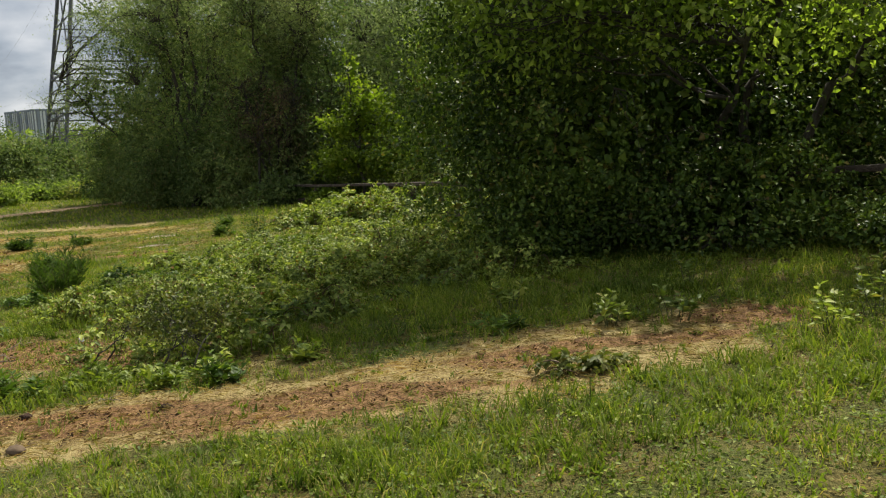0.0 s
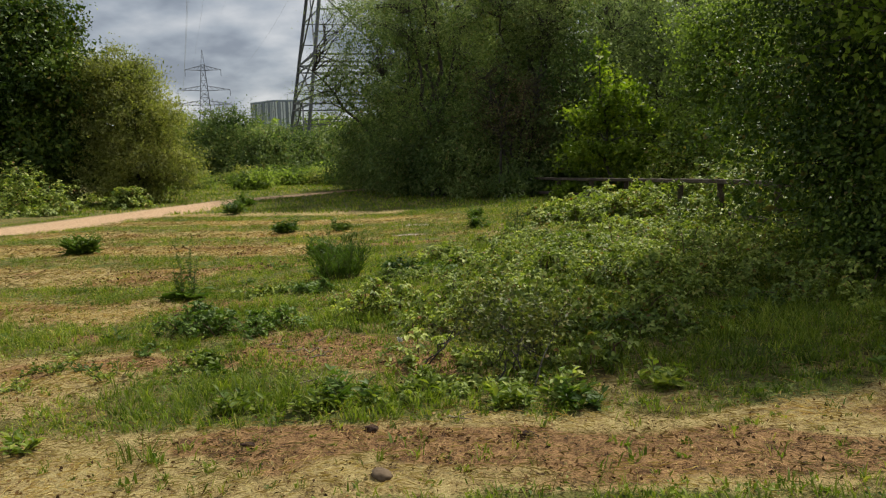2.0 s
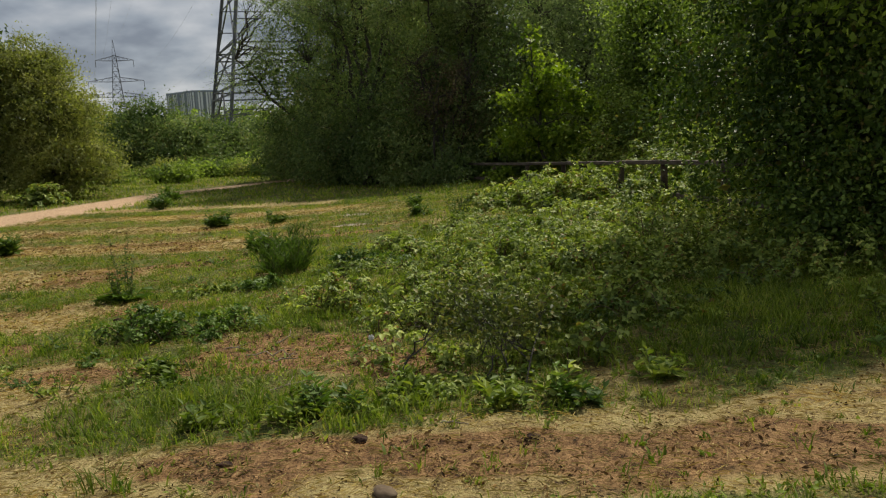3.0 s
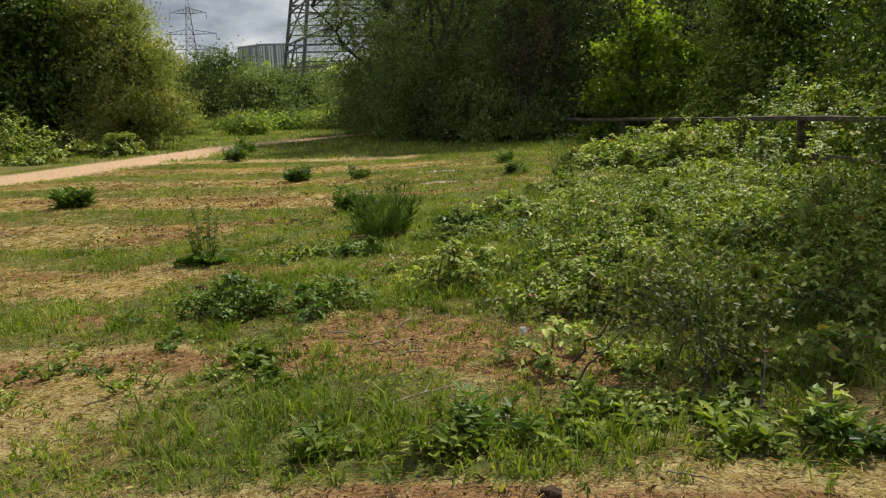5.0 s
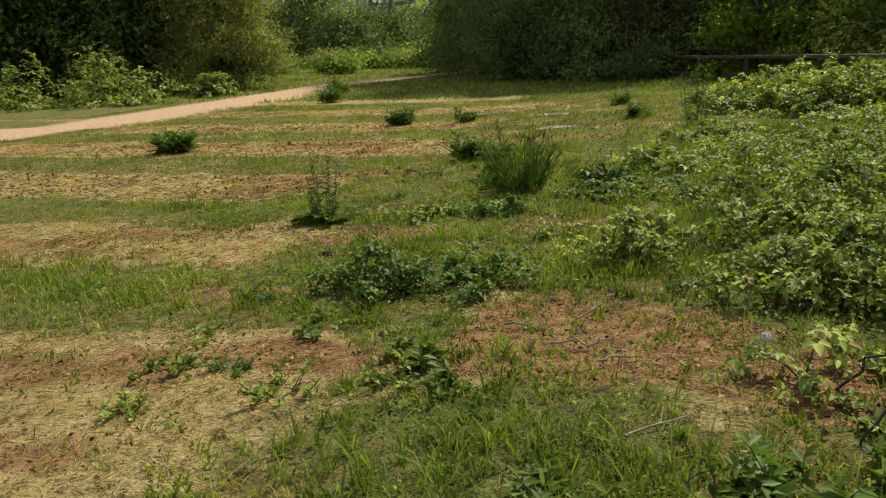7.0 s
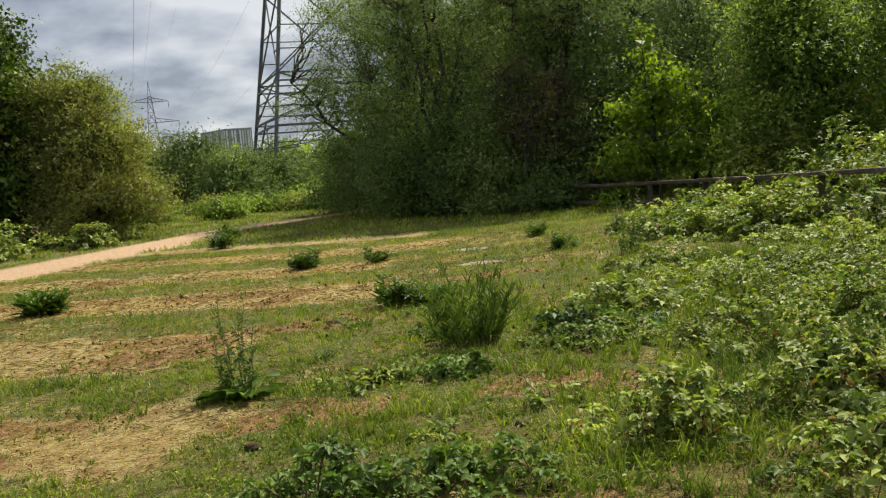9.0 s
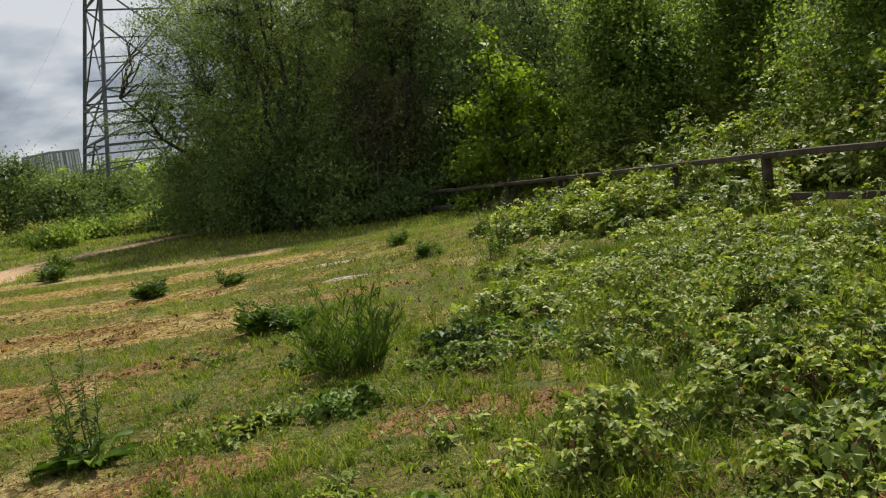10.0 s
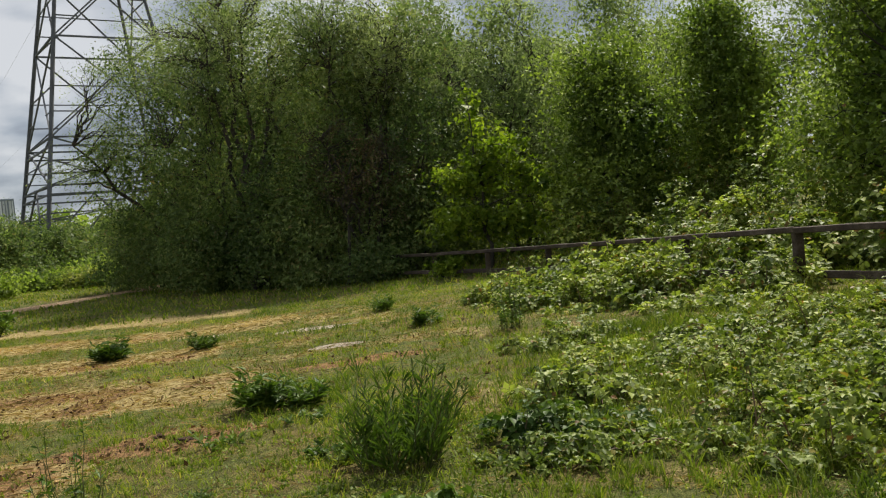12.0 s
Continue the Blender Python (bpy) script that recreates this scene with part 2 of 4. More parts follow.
def vnoise(x, y, scale, shift=0.0):
    """Smooth value noise in 0..1 over the plan."""
    u, v = np.asarray(x) * scale + 57.3 + shift, np.asarray(y) * scale + 91.7 + shift * 1.7
    i, j = np.floor(u).astype(int), np.floor(v).astype(int)
    f, g = u - i, v - j
    f, g = f * f * (3 - 2 * f), g * g * (3 - 2 * g)
    a, b = LATTICE[i % 256, j % 256], LATTICE[(i + 1) % 256, j % 256]
    c, d = LATTICE[i % 256, (j + 1) % 256], LATTICE[(i + 1) % 256, (j + 1) % 256]
    return (a * (1 - f) + b * f) * (1 - g) + (c * (1 - f) + d * f) * g


def fbm(x, y, scale, shift=0.0):
    return 0.5 * vnoise(x, y, scale, shift) + 0.3 * vnoise(x, y, scale * 2.1, shift + 3) + 0.2 * vnoise(x, y, scale * 4.3, shift + 7)


def smooth(a, b, v):
    t = np.clip((v - a) / (b - a), 0, 1)
    return t * t * (3 - 2 * t)


def base_height(x):
    t = np.asarray(x, float)
    s = np.where(t > -10, t, -10) + 0.8 * np.exp(-np.abs(t + 10) / 1.2)   # the slope eases out into the flat
    s = np.where(t > 8, 8 + 6 * (1 - np.exp(-(t - 8) / 6)), s)
    return 0.045 * s - 0.08


def height(x, y):
    x, y = np.asarray(x, float), np.asarray(y, float)
    near = np.exp(-np.maximum(0, np.hypot(x + 3, y - 10) - 16) / 12)
    bumps = 0.10 * (fbm(x, y, 0.45) - 0.5) + 0.035 * (fbm(x, y, 2.6, 5) - 0.5)
    return base_height(x) + bumps * near * 0.8 - 0.012 * path_at(x, y)


def path_x(y):
    y = np.asarray(y, float)
    return -19.95 - 0.30 * np.maximum(0, 22.5 - y) + 0.11 * np.maximum(0, y - 35) ** 1.5


def path_at(x, y):
    return smooth(1.45, 1.0, np.abs(x - path_x(y)) - 0.45 * smooth(32, 24, np.asarray(y, float)) + 0.5 * (vnoise(x, y, 0.8, 2) - 0.5)) * smooth(47, 44, np.asarray(y, float))


# dead strips across the field: centre y at x = 0, slope, half width, x from, x to
STRIPS = [(5.82, 0.235, 0.70, -9.0, 2.1), (6.5, 0.0, 0.95, -13.0, -5.5), (9.6, 0.0, 0.85, -15.0, -7.3),
          (12.9, 0.0, 0.85, -16.0, -8.4), (16.5, 0.0, 0.95, -19.0, -7.6), (20.2, 0.02, 0.75, -18.0, -8.6),
          (23.3, 0.0, 0.75, -18.0, -8.0), (26.3, 0.0, 0.62, -18.0, -9.5)]
# bare soil: centre, radii
BARE = [(-4.1, 7.7, 0.95, 0.7), (-7.7, 13.75, 0.95, 0.4), (-6.45, 10.15, 0.65, 0.45), (2.4, 6.8, 0.6, 0.45), (-6.1, 16.9, 1.0, 0.28),
        (-3.3, 5.35, 0.8, 0.3), (-1.9, 5.4, 1.2, 0.35), (0.6, 6.0, 0.7, 0.25), (-0.6, 5.5, 0.9, 0.3), (-3.0, 7.2, 0.5, 0.4), (-5.6, 7.2, 0.7, 0.25), (0.9, 6.2, 1.3, 0.2), (-4.6, 10.4, 0.7, 0.35), (-6.9, 8.3, 0.6, 0.2)]
MUD = [(-7.35, 21.2, 0.85, 0.24), (-6.8, 18.6, 0.5, 0.2), (-9.6, 22.3, 0.6, 0.15)]


def straw_at(x, y):
    v = 0.42 * smooth(0.50, 0.70, fbm(x, y, 0.85, 81)) * smooth(34, 24, y) * (1 - smooth(-3, -1.5, x) * smooth(5.2, 4.2, y - 0.2 * x) * 0.7)
    wob = 0.9 * (fbm(x, y, 0.7, 9) - 0.5) + 0.35 * (fbm(x, y, 3.0, 13) - 0.5)
    for y0, k, half, xa, xb in STRIPS:
        d = np.abs(y - (y0 + k * x) + wob) / half
        e = smooth(xa - 0.7, xa + 0.5, x) * smooth(xb + 0.6, xb - 0.5, x + wob)
        v = np.maximum(v, smooth(1.45, 0.45, d) * e)
    return np.clip(v * (0.45 + 0.8 * fbm(x, y, 1.5, 4) + 0.6 * fbm(x, y, 5.0, 15)), 0, 1)


def blobs(x, y, spots, edge=0.5):
    v = np.zeros(np.shape(x))
    wob = edge * (fbm(x, y, 1.6, 21) - 0.5) * 2.4 + edge * (fbm(x, y, 6.0, 23) - 0.5)
    for cx, cy, rx, ry in spots:
        v = np.maximum(v, smooth(1.35, 0.45, np.hypot((x - cx) / rx, (y - cy) / ry) + wob))
    return v


def soil_at(x, y):
    return np.maximum(blobs(x, y, BARE), straw_at(x, y) * smooth(0.50, 0.64, fbm(x, y, 1.1, 31)) * 0.6)


def mud_at(x, y):
    return blobs(x, y, MUD, 0.25)


def put_mesh(name, verts, faces, mat, parent=None, label="", smooth_shade=False):
    """One mesh object from arrays of places and of equally sided faces."""
    me = bpy.data.meshes.new(name)
    verts, faces = np.asarray(verts, np.float32), np.asarray(faces, np.int32)
    k = faces.shape[1]
    me.vertices.add(len(verts))
    me.vertices.foreach_set("co", verts.ravel())
    me.loops.add(faces.size)
    me.loops.foreach_set("vertex_index", faces.ravel())
    me.polygons.add(len(faces))
    me.polygons.foreach_set("loop_start", np.arange(0, faces.size, k, dtype=np.int32))
    if smooth_shade:
        me.polygons.foreach_set("use_smooth", np.ones(len(faces), bool))
    me.update(calc_edges=True)
    me.materials.append(mat)
    ob = new(name, me)
    if parent is not None:
        ob.parent = parent
    if label:
        tagged(ob, label)
    if name in ("foliage", "cane_tangle", "stalk_growth", "flower_heads"):
        tagged(ob, kind="stuff")
    return ob


def part(name, bm, mat, parent, label=""):
    me = bpy.data.meshes.new(name)
    bm.to_mesh(me)
    bm.free()
    me.materials.append(mat)
    ob = new(name, me)
    ob.parent = parent
    if label:
        tagged(ob, label)
    return ob


def ground_sheet():
    def lines(a, b, step, far):
        mid = np.arange(a, b + 1e-6, step)
        out = [step * 1.25 ** k for k in range(1, 60)]
        left, right = a - np.cumsum(out), b + np.cumsum(out)
        return np.concatenate([left[left > -far][::-1], mid, right[right < far]])

    xs, ys = lines(-13, 5, 0.085, 2500), lines(3, 21, 0.085, 2500)
    X, Y = np.meshgrid(xs, ys)
    Z = height(X, Y)
    idx = np.arange(X.size).reshape(X.shape)
    faces = np.stack([idx[:-1, :-1], idx[:-1, 1:], idx[1:, 1:], idx[1:, :-1]], -1).reshape(-1, 4)
    soil = soil_at(X, Y)
    Z = Z + 0.03 * soil * (fbm(X, Y, 6.0, 40) - 0.6)
    ob = put_mesh("ground", np.stack([X, Y, Z], -1).reshape(-1, 3), faces, M_GROUND, None, "uneven meadow ground with dead straw strips and bare red-brown soil", True)
    tagged(ob, category="ground", kind="structure")
    for key, v in (("straw", straw_at(X, Y)), ("soil", soil), ("path", path_at(X, Y)), ("mud", mud_at(X, Y))):
        at = ob.data.attributes.new(key, "FLOAT", "POINT")
        at.data.foreach_set("value", np.ascontiguousarray(v, np.float32).ravel())
    return ob


ground_sheet()

# ---- leaves, tubes, plants ----
def unit(v):
    return v / np.maximum(np.linalg.norm(v, axis=-1, keepdims=True), 1e-9)


def leaf_arrays(p, d, nrm, length, width, fold=0.18):
    """Pointed leaves folded along the midrib: base p, direction d, upper side nrm."""
    d = unit(d)
    s = unit(np.cross(d, nrm))
    up = np.cross(s, d)
    L, W = length[:, None], width[:, None]
    mid = p + 0.45 * L * d
    verts = np.stack([p, mid + 0.5 * W * s + fold * W * up, p + L * d - 0.12 * L * up, mid - 0.5 * W * s + fold * W * up], 1).reshape(-1, 3)
    i = np.arange(len(p))[:, None] * 4
    faces = np.concatenate([i + [0, 1, 2], i + [0, 2, 3]], 1).reshape(-1, 3)
    return verts, faces


def oval_arrays(p, d, nrm, length, width, fold=0.2):
    """Egg-shaped leaflets with a bent midrib, for plants close by."""
    d = unit(d)
    s = unit(np.cross(d, nrm))
    up = np.cross(s, d)
    L, W = length[:, None], width[:, None]
    low, high = p + 0.28 * L * d + 0.03 * L * up, p + 0.68 * L * d
    tip = p + L * d - 0.16 * L * up
    lift = fold * W * up
    verts = np.stack([p, low + 0.48 * W * s + lift, high + 0.38 * W * s + lift, tip, high - 0.38 * W * s + lift, low - 0.48 * W * s + lift], 1).reshape(-1, 3)
    i = np.arange(len(p))[:, None] * 6
    faces = np.concatenate([i + [0, 1, 2], i + [0, 2, 3], i + [0, 3, 4], i + [0, 4, 5]], 1).reshape(-1, 3)
    return verts, faces


def dart_arrays(p, d, nrm, length, width):
    """Small far leaves: one pointed triangle each."""
    d = unit(d)
    s = unit(np.cross(d, nrm))
    L, W = length[:, None], width[:, None]
    verts = np.stack([p + 0.5 * W * s, p + L * d, p - 0.5 * W * s], 1).reshape(-1, 3)
    return verts, np.arange(3 * len(p)).reshape(-1, 3)


def random_dirs(r, n):
    return unit(r.normal(size=(n, 3)))


def tube_arrays(line, radii, sides=5):
    line = np.asarray(line, float)
    t = unit(np.gradient(line, axis=0))
    ref = np.where(np.abs(t[:, 2:3]) < 0.9, np.array([[0, 0, 1.0]]), np.array([[1.0, 0, 0]]))
    a = unit(np.cross(t, ref))
    b = np.cross(t, a)
    ang = np.arange(sides) / sides * 2 * np.pi
    ring = np.cos(ang)[None, :, None] * a[:, None] + np.sin(ang)[None, :, None] * b[:, None]
    v = (line[:, None] + ring * np.asarray(radii)[:, None, None]).reshape(-1, 3)
    k, f = np.arange(sides), []
    for i in range(len(line) - 1):
        f.append(np.stack([i * sides + k, i * sides + (k + 1) % sides, (i + 1) * sides + (k + 1) % sides, (i + 1) * sides + k], 1))
    return v, np.concatenate(f)


def join(parts_):
    vs, fs, o = [], [], 0
    for v, f in parts_:
        vs.append(v); fs.append(f + o); o += len(v)
    return np.concatenate(vs), np.concatenate(fs)


def empty_at(name, x, y, z, label, category, group=""):
    e = new(name)
    e.location = (x, y, z)
    e.empty_display_size = 0.1
    return tagged(e, label, category, group)


def bend(r, a, b, n=7, sag=0.12, wob=0.04):
    """A limb from a to b that first rises, then leans out."""
    t = np.linspace(0, 1, n)[:, None]
    a, b = np.asarray(a, float), np.asarray(b, float)
    span = np.linalg.norm(b - a)
    c = a + (b - a) * 0.45 + np.array([0, 0, sag * span])
    line = (1 - t) ** 2 * a + 2 * t * (1 - t) * c + t ** 2 * b
    w = r.normal(size=(n, 3)) * wob * span
    w[0] = w[-1] = 0
    return line + w


def make_tree(name, x, y, lobes, clumps, per, leaf, mat, label, category="tree", seed=1, sigma=0.38, stems=3, droop=0.3, shell=0.5, thick=0.09, group="", slim=0.5, limbs=46, sprays=True, far=False, core=0.12):
    """A tree or shrub: stems, limbs to its clumps and a crown of single leaves. lobes: offset x, y, z and radii of the crown's masses."""
    r = np.random.default_rng(seed)
    z0 = float(height(x, y))
    root = empty_at(name, x, y, z0, label, category, group)
    lob = np.array(lobes, float)
    vol = (lob[:, 3] * lob[:, 4] + lob[:, 4] * lob[:, 5] + lob[:, 3] * lob[:, 5])
    pick = r.choice(len(lob), clumps, p=vol / vol.sum())
    d = random_dirs(r, clumps)
    rad = shell + (1.06 - shell) * r.random(clumps) ** 0.6
    c = lob[pick, :3] + d * lob[pick, 3:] * rad[:, None]
    c[:, 2] = np.maximum(c[:, 2], 0.1 + 0.3 * r.random(clumps))
    # stems and limbs
    wood = []
    top = lob[:, 2].max()
    tips = []
    for s in range(stems):
        k = r.integers(len(lob))
        a = np.array([*(r.normal(size=2) * 0.12 * (stems > 1) * np.sqrt(stems)), -0.08])
        b = lob[k, :3] + r.normal(size=3) * 0.3 * lob[k, 3:]
        b[2] = max(b[2], 0.6 * top)
        line = bend(r, a, b, 9, 0.18, 0.025)
        wood.append(tube_arrays(line, np.linspace(thick, thick * 0.25, 9), 6))
        tips.append(line)
    stem_pts = np.concatenate([t[2:] for t in tips])
    chosen = r.choice(clumps, min(clumps, limbs), replace=False)
    for k in chosen:
        dist = np.linalg.norm(stem_pts - c[k], axis=1) + 0.9 * np.maximum(0, stem_pts[:, 2] - c[k, 2] + 0.2)
        a = stem_pts[np.argmin(dist)]
        line = bend(r, a, c[k], 7, 0.12, 0.04)
        wood.append(tube_arrays(line, np.linspace(thick * 0.34, thick * 0.05, 7), 4))
        for _ in range(3):                                   # twigs
            e = c[k] + r.normal(size=3) * sigma * 1.5
            wood.append(tube_arrays(bend(r, line[4], e, 4, 0.05, 0.05), np.linspace(thick * 0.09, thick * 0.02, 4), 3 + 1))
    v, f = join(wood)
    put_mesh("trunk", v, f, M_BARK, root, "", True)
    if far:                                                  # seen from far: more and smaller leaves
        per, leaf = int(per * 1.9), leaf * 0.78
    # leaves, some of them strung along sprays that reach out of their clump
    n = clumps * per
    own = np.repeat(np.arange(clumps), per)
    size = sigma * (0.6 + 0.8 * r.random(clumps))
    spread = r.normal(size=(n, 3)) * size[own][:, None] * np.array([1.15, 1.15, 0.75])
    if sprays:
        sp = random_dirs(r, clumps * 4).reshape(clumps, 4, 3) * np.array([1, 1, 0.7]) + np.array([0, 0, 0.25 - droop])
        which = r.integers(0, 4, n)
        along = (sp[own, which] * (2.4 * size[own] * r.random(n))[:, None]) + r.normal(size=(n, 3)) * 0.16 * size[own][:, None]
        on = r.random(n) < 0.33
        spread = np.where(on[:, None], along, spread)
    p = c[own] + spread
    keep = p[:, 2] > 0.03
    p = p[keep]
    out = unit(p - np.array([0, 0, 0.4 * top]))
    dirs = unit(random_dirs(r, len(p)) * 0.9 + out * 0.5 - np.array([0, 0, droop]))
    face = unit(p - c[own[keep]] + np.array([0, 0, 0.25 * sigma]))           # leaves of a clump turn outwards and up
    nrm = unit(random_dirs(r, len(p)) * 0.5 + face * 0.75 + np.array([0, 0, 0.45]))
    L = leaf * (0.65 + 0.7 * r.random(len(p)))
    if core:                                                 # oversized leaves added inside the crown to block sky showing through
        m = int(core * clumps * 56)
        pk = r.choice(len(lob), m, p=vol / vol.sum())
        q = lob[pk, :3] + random_dirs(r, m) * lob[pk, 3:] * (0.75 * r.random(m) ** 0.5)[:, None]
        q[:, 2] = np.maximum(q[:, 2], 0.1)
        p, dirs = np.concatenate([p, q]), np.concatenate([dirs, random_dirs(r, m)])
        nrm, L = np.concatenate([nrm, random_dirs(r, m)]), np.concatenate([L, leaf * (1.8 + 1.2 * r.random(m))])
    v, f = (dart_arrays if far else leaf_arrays)(p, dirs, nrm, L, L * slim * (1.25 if far else 1.0) * (0.8 + 0.4 * r.random(len(p))))
    put_mesh("crown", v, f, mat, root)
    return root


def make_bramble(x, y, rx, ry, h, seed, n=2600, leaf=0.062, mat=None, label="", name="bramble_bush", group="brambles in the meadow"):
    """Arching canes over an uneven mound, with three-part leaves strung along them and a ragged skirt."""
    r = np.random.default_rng(seed)
    z0 = float(height(x, y))
    root = empty_at(name, x, y, z0, label or "low sprawling bramble mound with light green toothed leaves", "bramble", group)
    k = max(8, n // 20)
    a, q = r.random(k) * 2 * np.pi, r.random(k) ** 0.62
    sx, sy = np.cos(a) * q * rx, np.sin(a) * q * ry
    dome = np.sqrt(np.maximum(0.04, 1 - q ** 2))
    lump = 0.04 + 1.32 * smooth(0.34, 0.64, fbm(x + sx, y + sy, 2.4 / max(1, h), seed))
    crest = h * dome * lump * (0.55 + 0.6 * r.random(k))
    reach = (0.28 + 0.5 * r.random(k)) * min(1.0, 0.45 + 0.4 * rx) * (0.6 + 0.5 * h)
    b = np.where(r.random(k) < 0.55, a, r.random(k) * 2 * np.pi) + 0.5 * r.normal(size=k)
    own = np.repeat(np.arange(k), n // k)
    t = r.random(len(own))
    arc = 4 * t * (1 - t) * 0.55 + 0.45 * (1 - (1 - t) ** 2)      # rises fast, droops late
    p = np.stack([sx[own] + np.cos(b)[own] * reach[own] * (t - 0.25), sy[own] + np.sin(b)[own] * reach[own] * (t - 0.25),
                  0.03 + crest[own] * (0.35 + 0.65 * arc) * (1 - 0.35 * t ** 3)], 1)
    p += r.normal(size=p.shape) * np.array([0.042, 0.042, 0.022]) * (leaf / 0.06)
    fill = r.random(len(p)) < 0.22
    p[fill, 2] *= r.random(fill.sum())
    p[:, 2] = np.maximum(0.02, p[:, 2]) + height(x + p[:, 0], y + p[:, 1]) - z0
    m = len(p)
    tilt = np.stack([np.cos(b)[own] * (t - 0.35), np.sin(b)[own] * (t - 0.35), np.zeros(m)], 1)
    nrm0 = unit(np.array([0, 0, 1.0]) + 1.1 * tilt + 0.42 * r.normal(size=(m, 3)))
    head = r.random(m) * 2 * np.pi
    fwd = unit(np.cross(nrm0, np.stack([np.cos(head), np.sin(head), 0.2 * np.ones(m)], 1)))
    side = np.cross(nrm0, fwd)
    vs = []
    L = leaf * (0.5 + 0.9 * r.random(m))
    for ang, s in ((0.0, 1.15), (1.25, 0.95), (-1.25, 0.95)):
        d = fwd * np.cos(ang) + side * np.sin(ang) - 0.15 * nrm0
        vs.append((oval_arrays if y < 11.8 else leaf_arrays)(p + 0.12 * L[:, None] * d, d, nrm0, L * s, L * s * 0.72))
    canes = []
    for i in r.choice(k, min(k, 26), replace=False):
        tt = np.linspace(0, 1, 7)
        ar = 4 * tt * (1 - tt) * 0.55 + 0.45 * (1 - (1 - tt) ** 2)
        line = np.stack([sx[i] + np.cos(b[i]) * reach[i] * (tt - 0.25), sy[i] + np.sin(b[i]) * reach[i] * (tt - 0.25), crest[i] * ar * (1 - 0.35 * tt ** 3)], 1)
        canes.append(tube_arrays(line, np.linspace(0.006, 0.0025, 7), 4))
    v, f = join(canes)
    put_mesh("cane_tangle", v, f, M_CANE, root)
    v, f = join(vs)
    put_mesh("foliage", v, f, mat or M_BRAMBLE, root)
    return root


def make_rosette(name, x, y, leaves, length, label, seed, rise=0.8, mat=None, width=0.3, category="weed", group=""):
    """Broad basal leaves that arch out from one crown, each with a bent blade."""
    r = np.random.default_rng(seed)
    root = empty_at(name, x, y, float(height(x, y)) - 0.01, label, category, group)
    vs = []
    for i in range(leaves):
        a, up = r.random() * 6.28, rise * (0.4 + 0.8 * r.random())
        L = length * (0.6 + 0.6 * r.random())
        hd = np.array([math.cos(a), math.sin(a), 0])
        t = np.linspace(0, 1, 6)[:, None]
        line = hd * (0.03 + L * t * (0.6 + 0.4 * t)) + np.array([0, 0, 1]) * L * up * (t - 0.62 * t ** 2)
        side = np.array([-math.sin(a), math.cos(a), 0])
        w = (np.sin(np.pi * np.clip(0.08 + 0.92 * t, 0, 1)) ** 0.8) * L * width * 0.5
        ripple = 0.012 * r.normal(size=(6, 1))
        rows = np.stack([line - side * w + [0, 0, 0.01], line - [0, 0, 0.012], line + side * w + [0, 0, 0.01]], 1)
        rows[:, 0, 2] += ripple[:, 0]; rows[:, 2, 2] -= ripple[:, 0]
        k, f = np.arange(5) * 3, []
        for c in (0, 1):
            f.append(np.stack([k + c, k + c + 1, k + c + 4, k + c + 3], 1))
        vs.append((rows.reshape(-1, 3), np.concatenate(f)))
    v, f = join(vs)
    put_mesh("foliage", v, f, mat or M_DOCK, root, "", True)
    return root


def make_stalks(name, x, y, stems, tall, spread, label, seed, leaf=0.07, per=14, mat=None, lean=0.15, category="weed", slim=0.28, top_only=False, flower=0, group="", rise=0.5):
    """Upright leafy stems out of one root."""
    r = np.random.default_rng(seed)
    root = empty_at(name, x, y, float(height(x, y)) - 0.01, label, category, group)
    wood, P, D, L = [], [], [], []
    heads = []
    for i in range(stems):
        a, q = r.random() * 6.28, spread * math.sqrt(r.random())
        h = tall * (0.4 + 0.68 * r.random()) * (1 - 0.35 * (q / max(spread, 0.01)) ** 2)
        st = np.array([math.cos(a) * q * 0.85, math.sin(a) * q * 0.85, 0])
        e = np.array([math.cos(a) * (q + lean * h) + 0.05 * r.normal() * h, math.sin(a) * (q + lean * h) + 0.05 * r.normal() * h, h])
        line = bend(r, st, e, 7, 0.06, 0.015)
        wood.append(tube_arrays(line, np.linspace(0.005, 0.0018, 7), 4))
        heads.append(e)
        t = (0.45 if top_only else 0.08) + (0.52 if top_only else 0.9) * r.random(per)
        k = np.clip((t * 6).astype(int), 0, 5)
        p = line[k] + (line[k + 1] - line[k]) * (t * 6 - k)[:, None]
        b = r.random(per) * 6.28
        P.append(p)
        D.append(np.stack([np.cos(b), np.sin(b), rise * np.ones(per) + 0.4 * r.normal(size=per)], 1))
        L.append(leaf * (1.25 - 0.7 * t) * (0.7 + 0.6 * r.random(per)))
    v, f = join(wood)
    put_mesh("stalk_growth", v, f, M_STEM, root)
    P, D, L = np.concatenate(P), np.concatenate(D), np.concatenate(L)
    v, f = leaf_arrays(P, D, unit(r.normal(size=P.shape) * 0.3 + [0, 0, 1]), L, L * slim)
    put_mesh("foliage", v, f, mat or M_WEED, root)
    if flower:
        p = np.concatenate([h + r.normal(size=(flower, 3)) * [0.04, 0.04, 0.008] for h in heads])
        v, f = leaf_arrays(p, random_dirs(r, len(p)) * [1, 1, 0.2], np.tile([0, 0, 1.0], (len(p), 1)), np.full(len(p), 0.016), np.full(len(p), 0.014))
        put_mesh("flower_heads", v, f, M_WHITE, root, "small white flower heads")
    return root


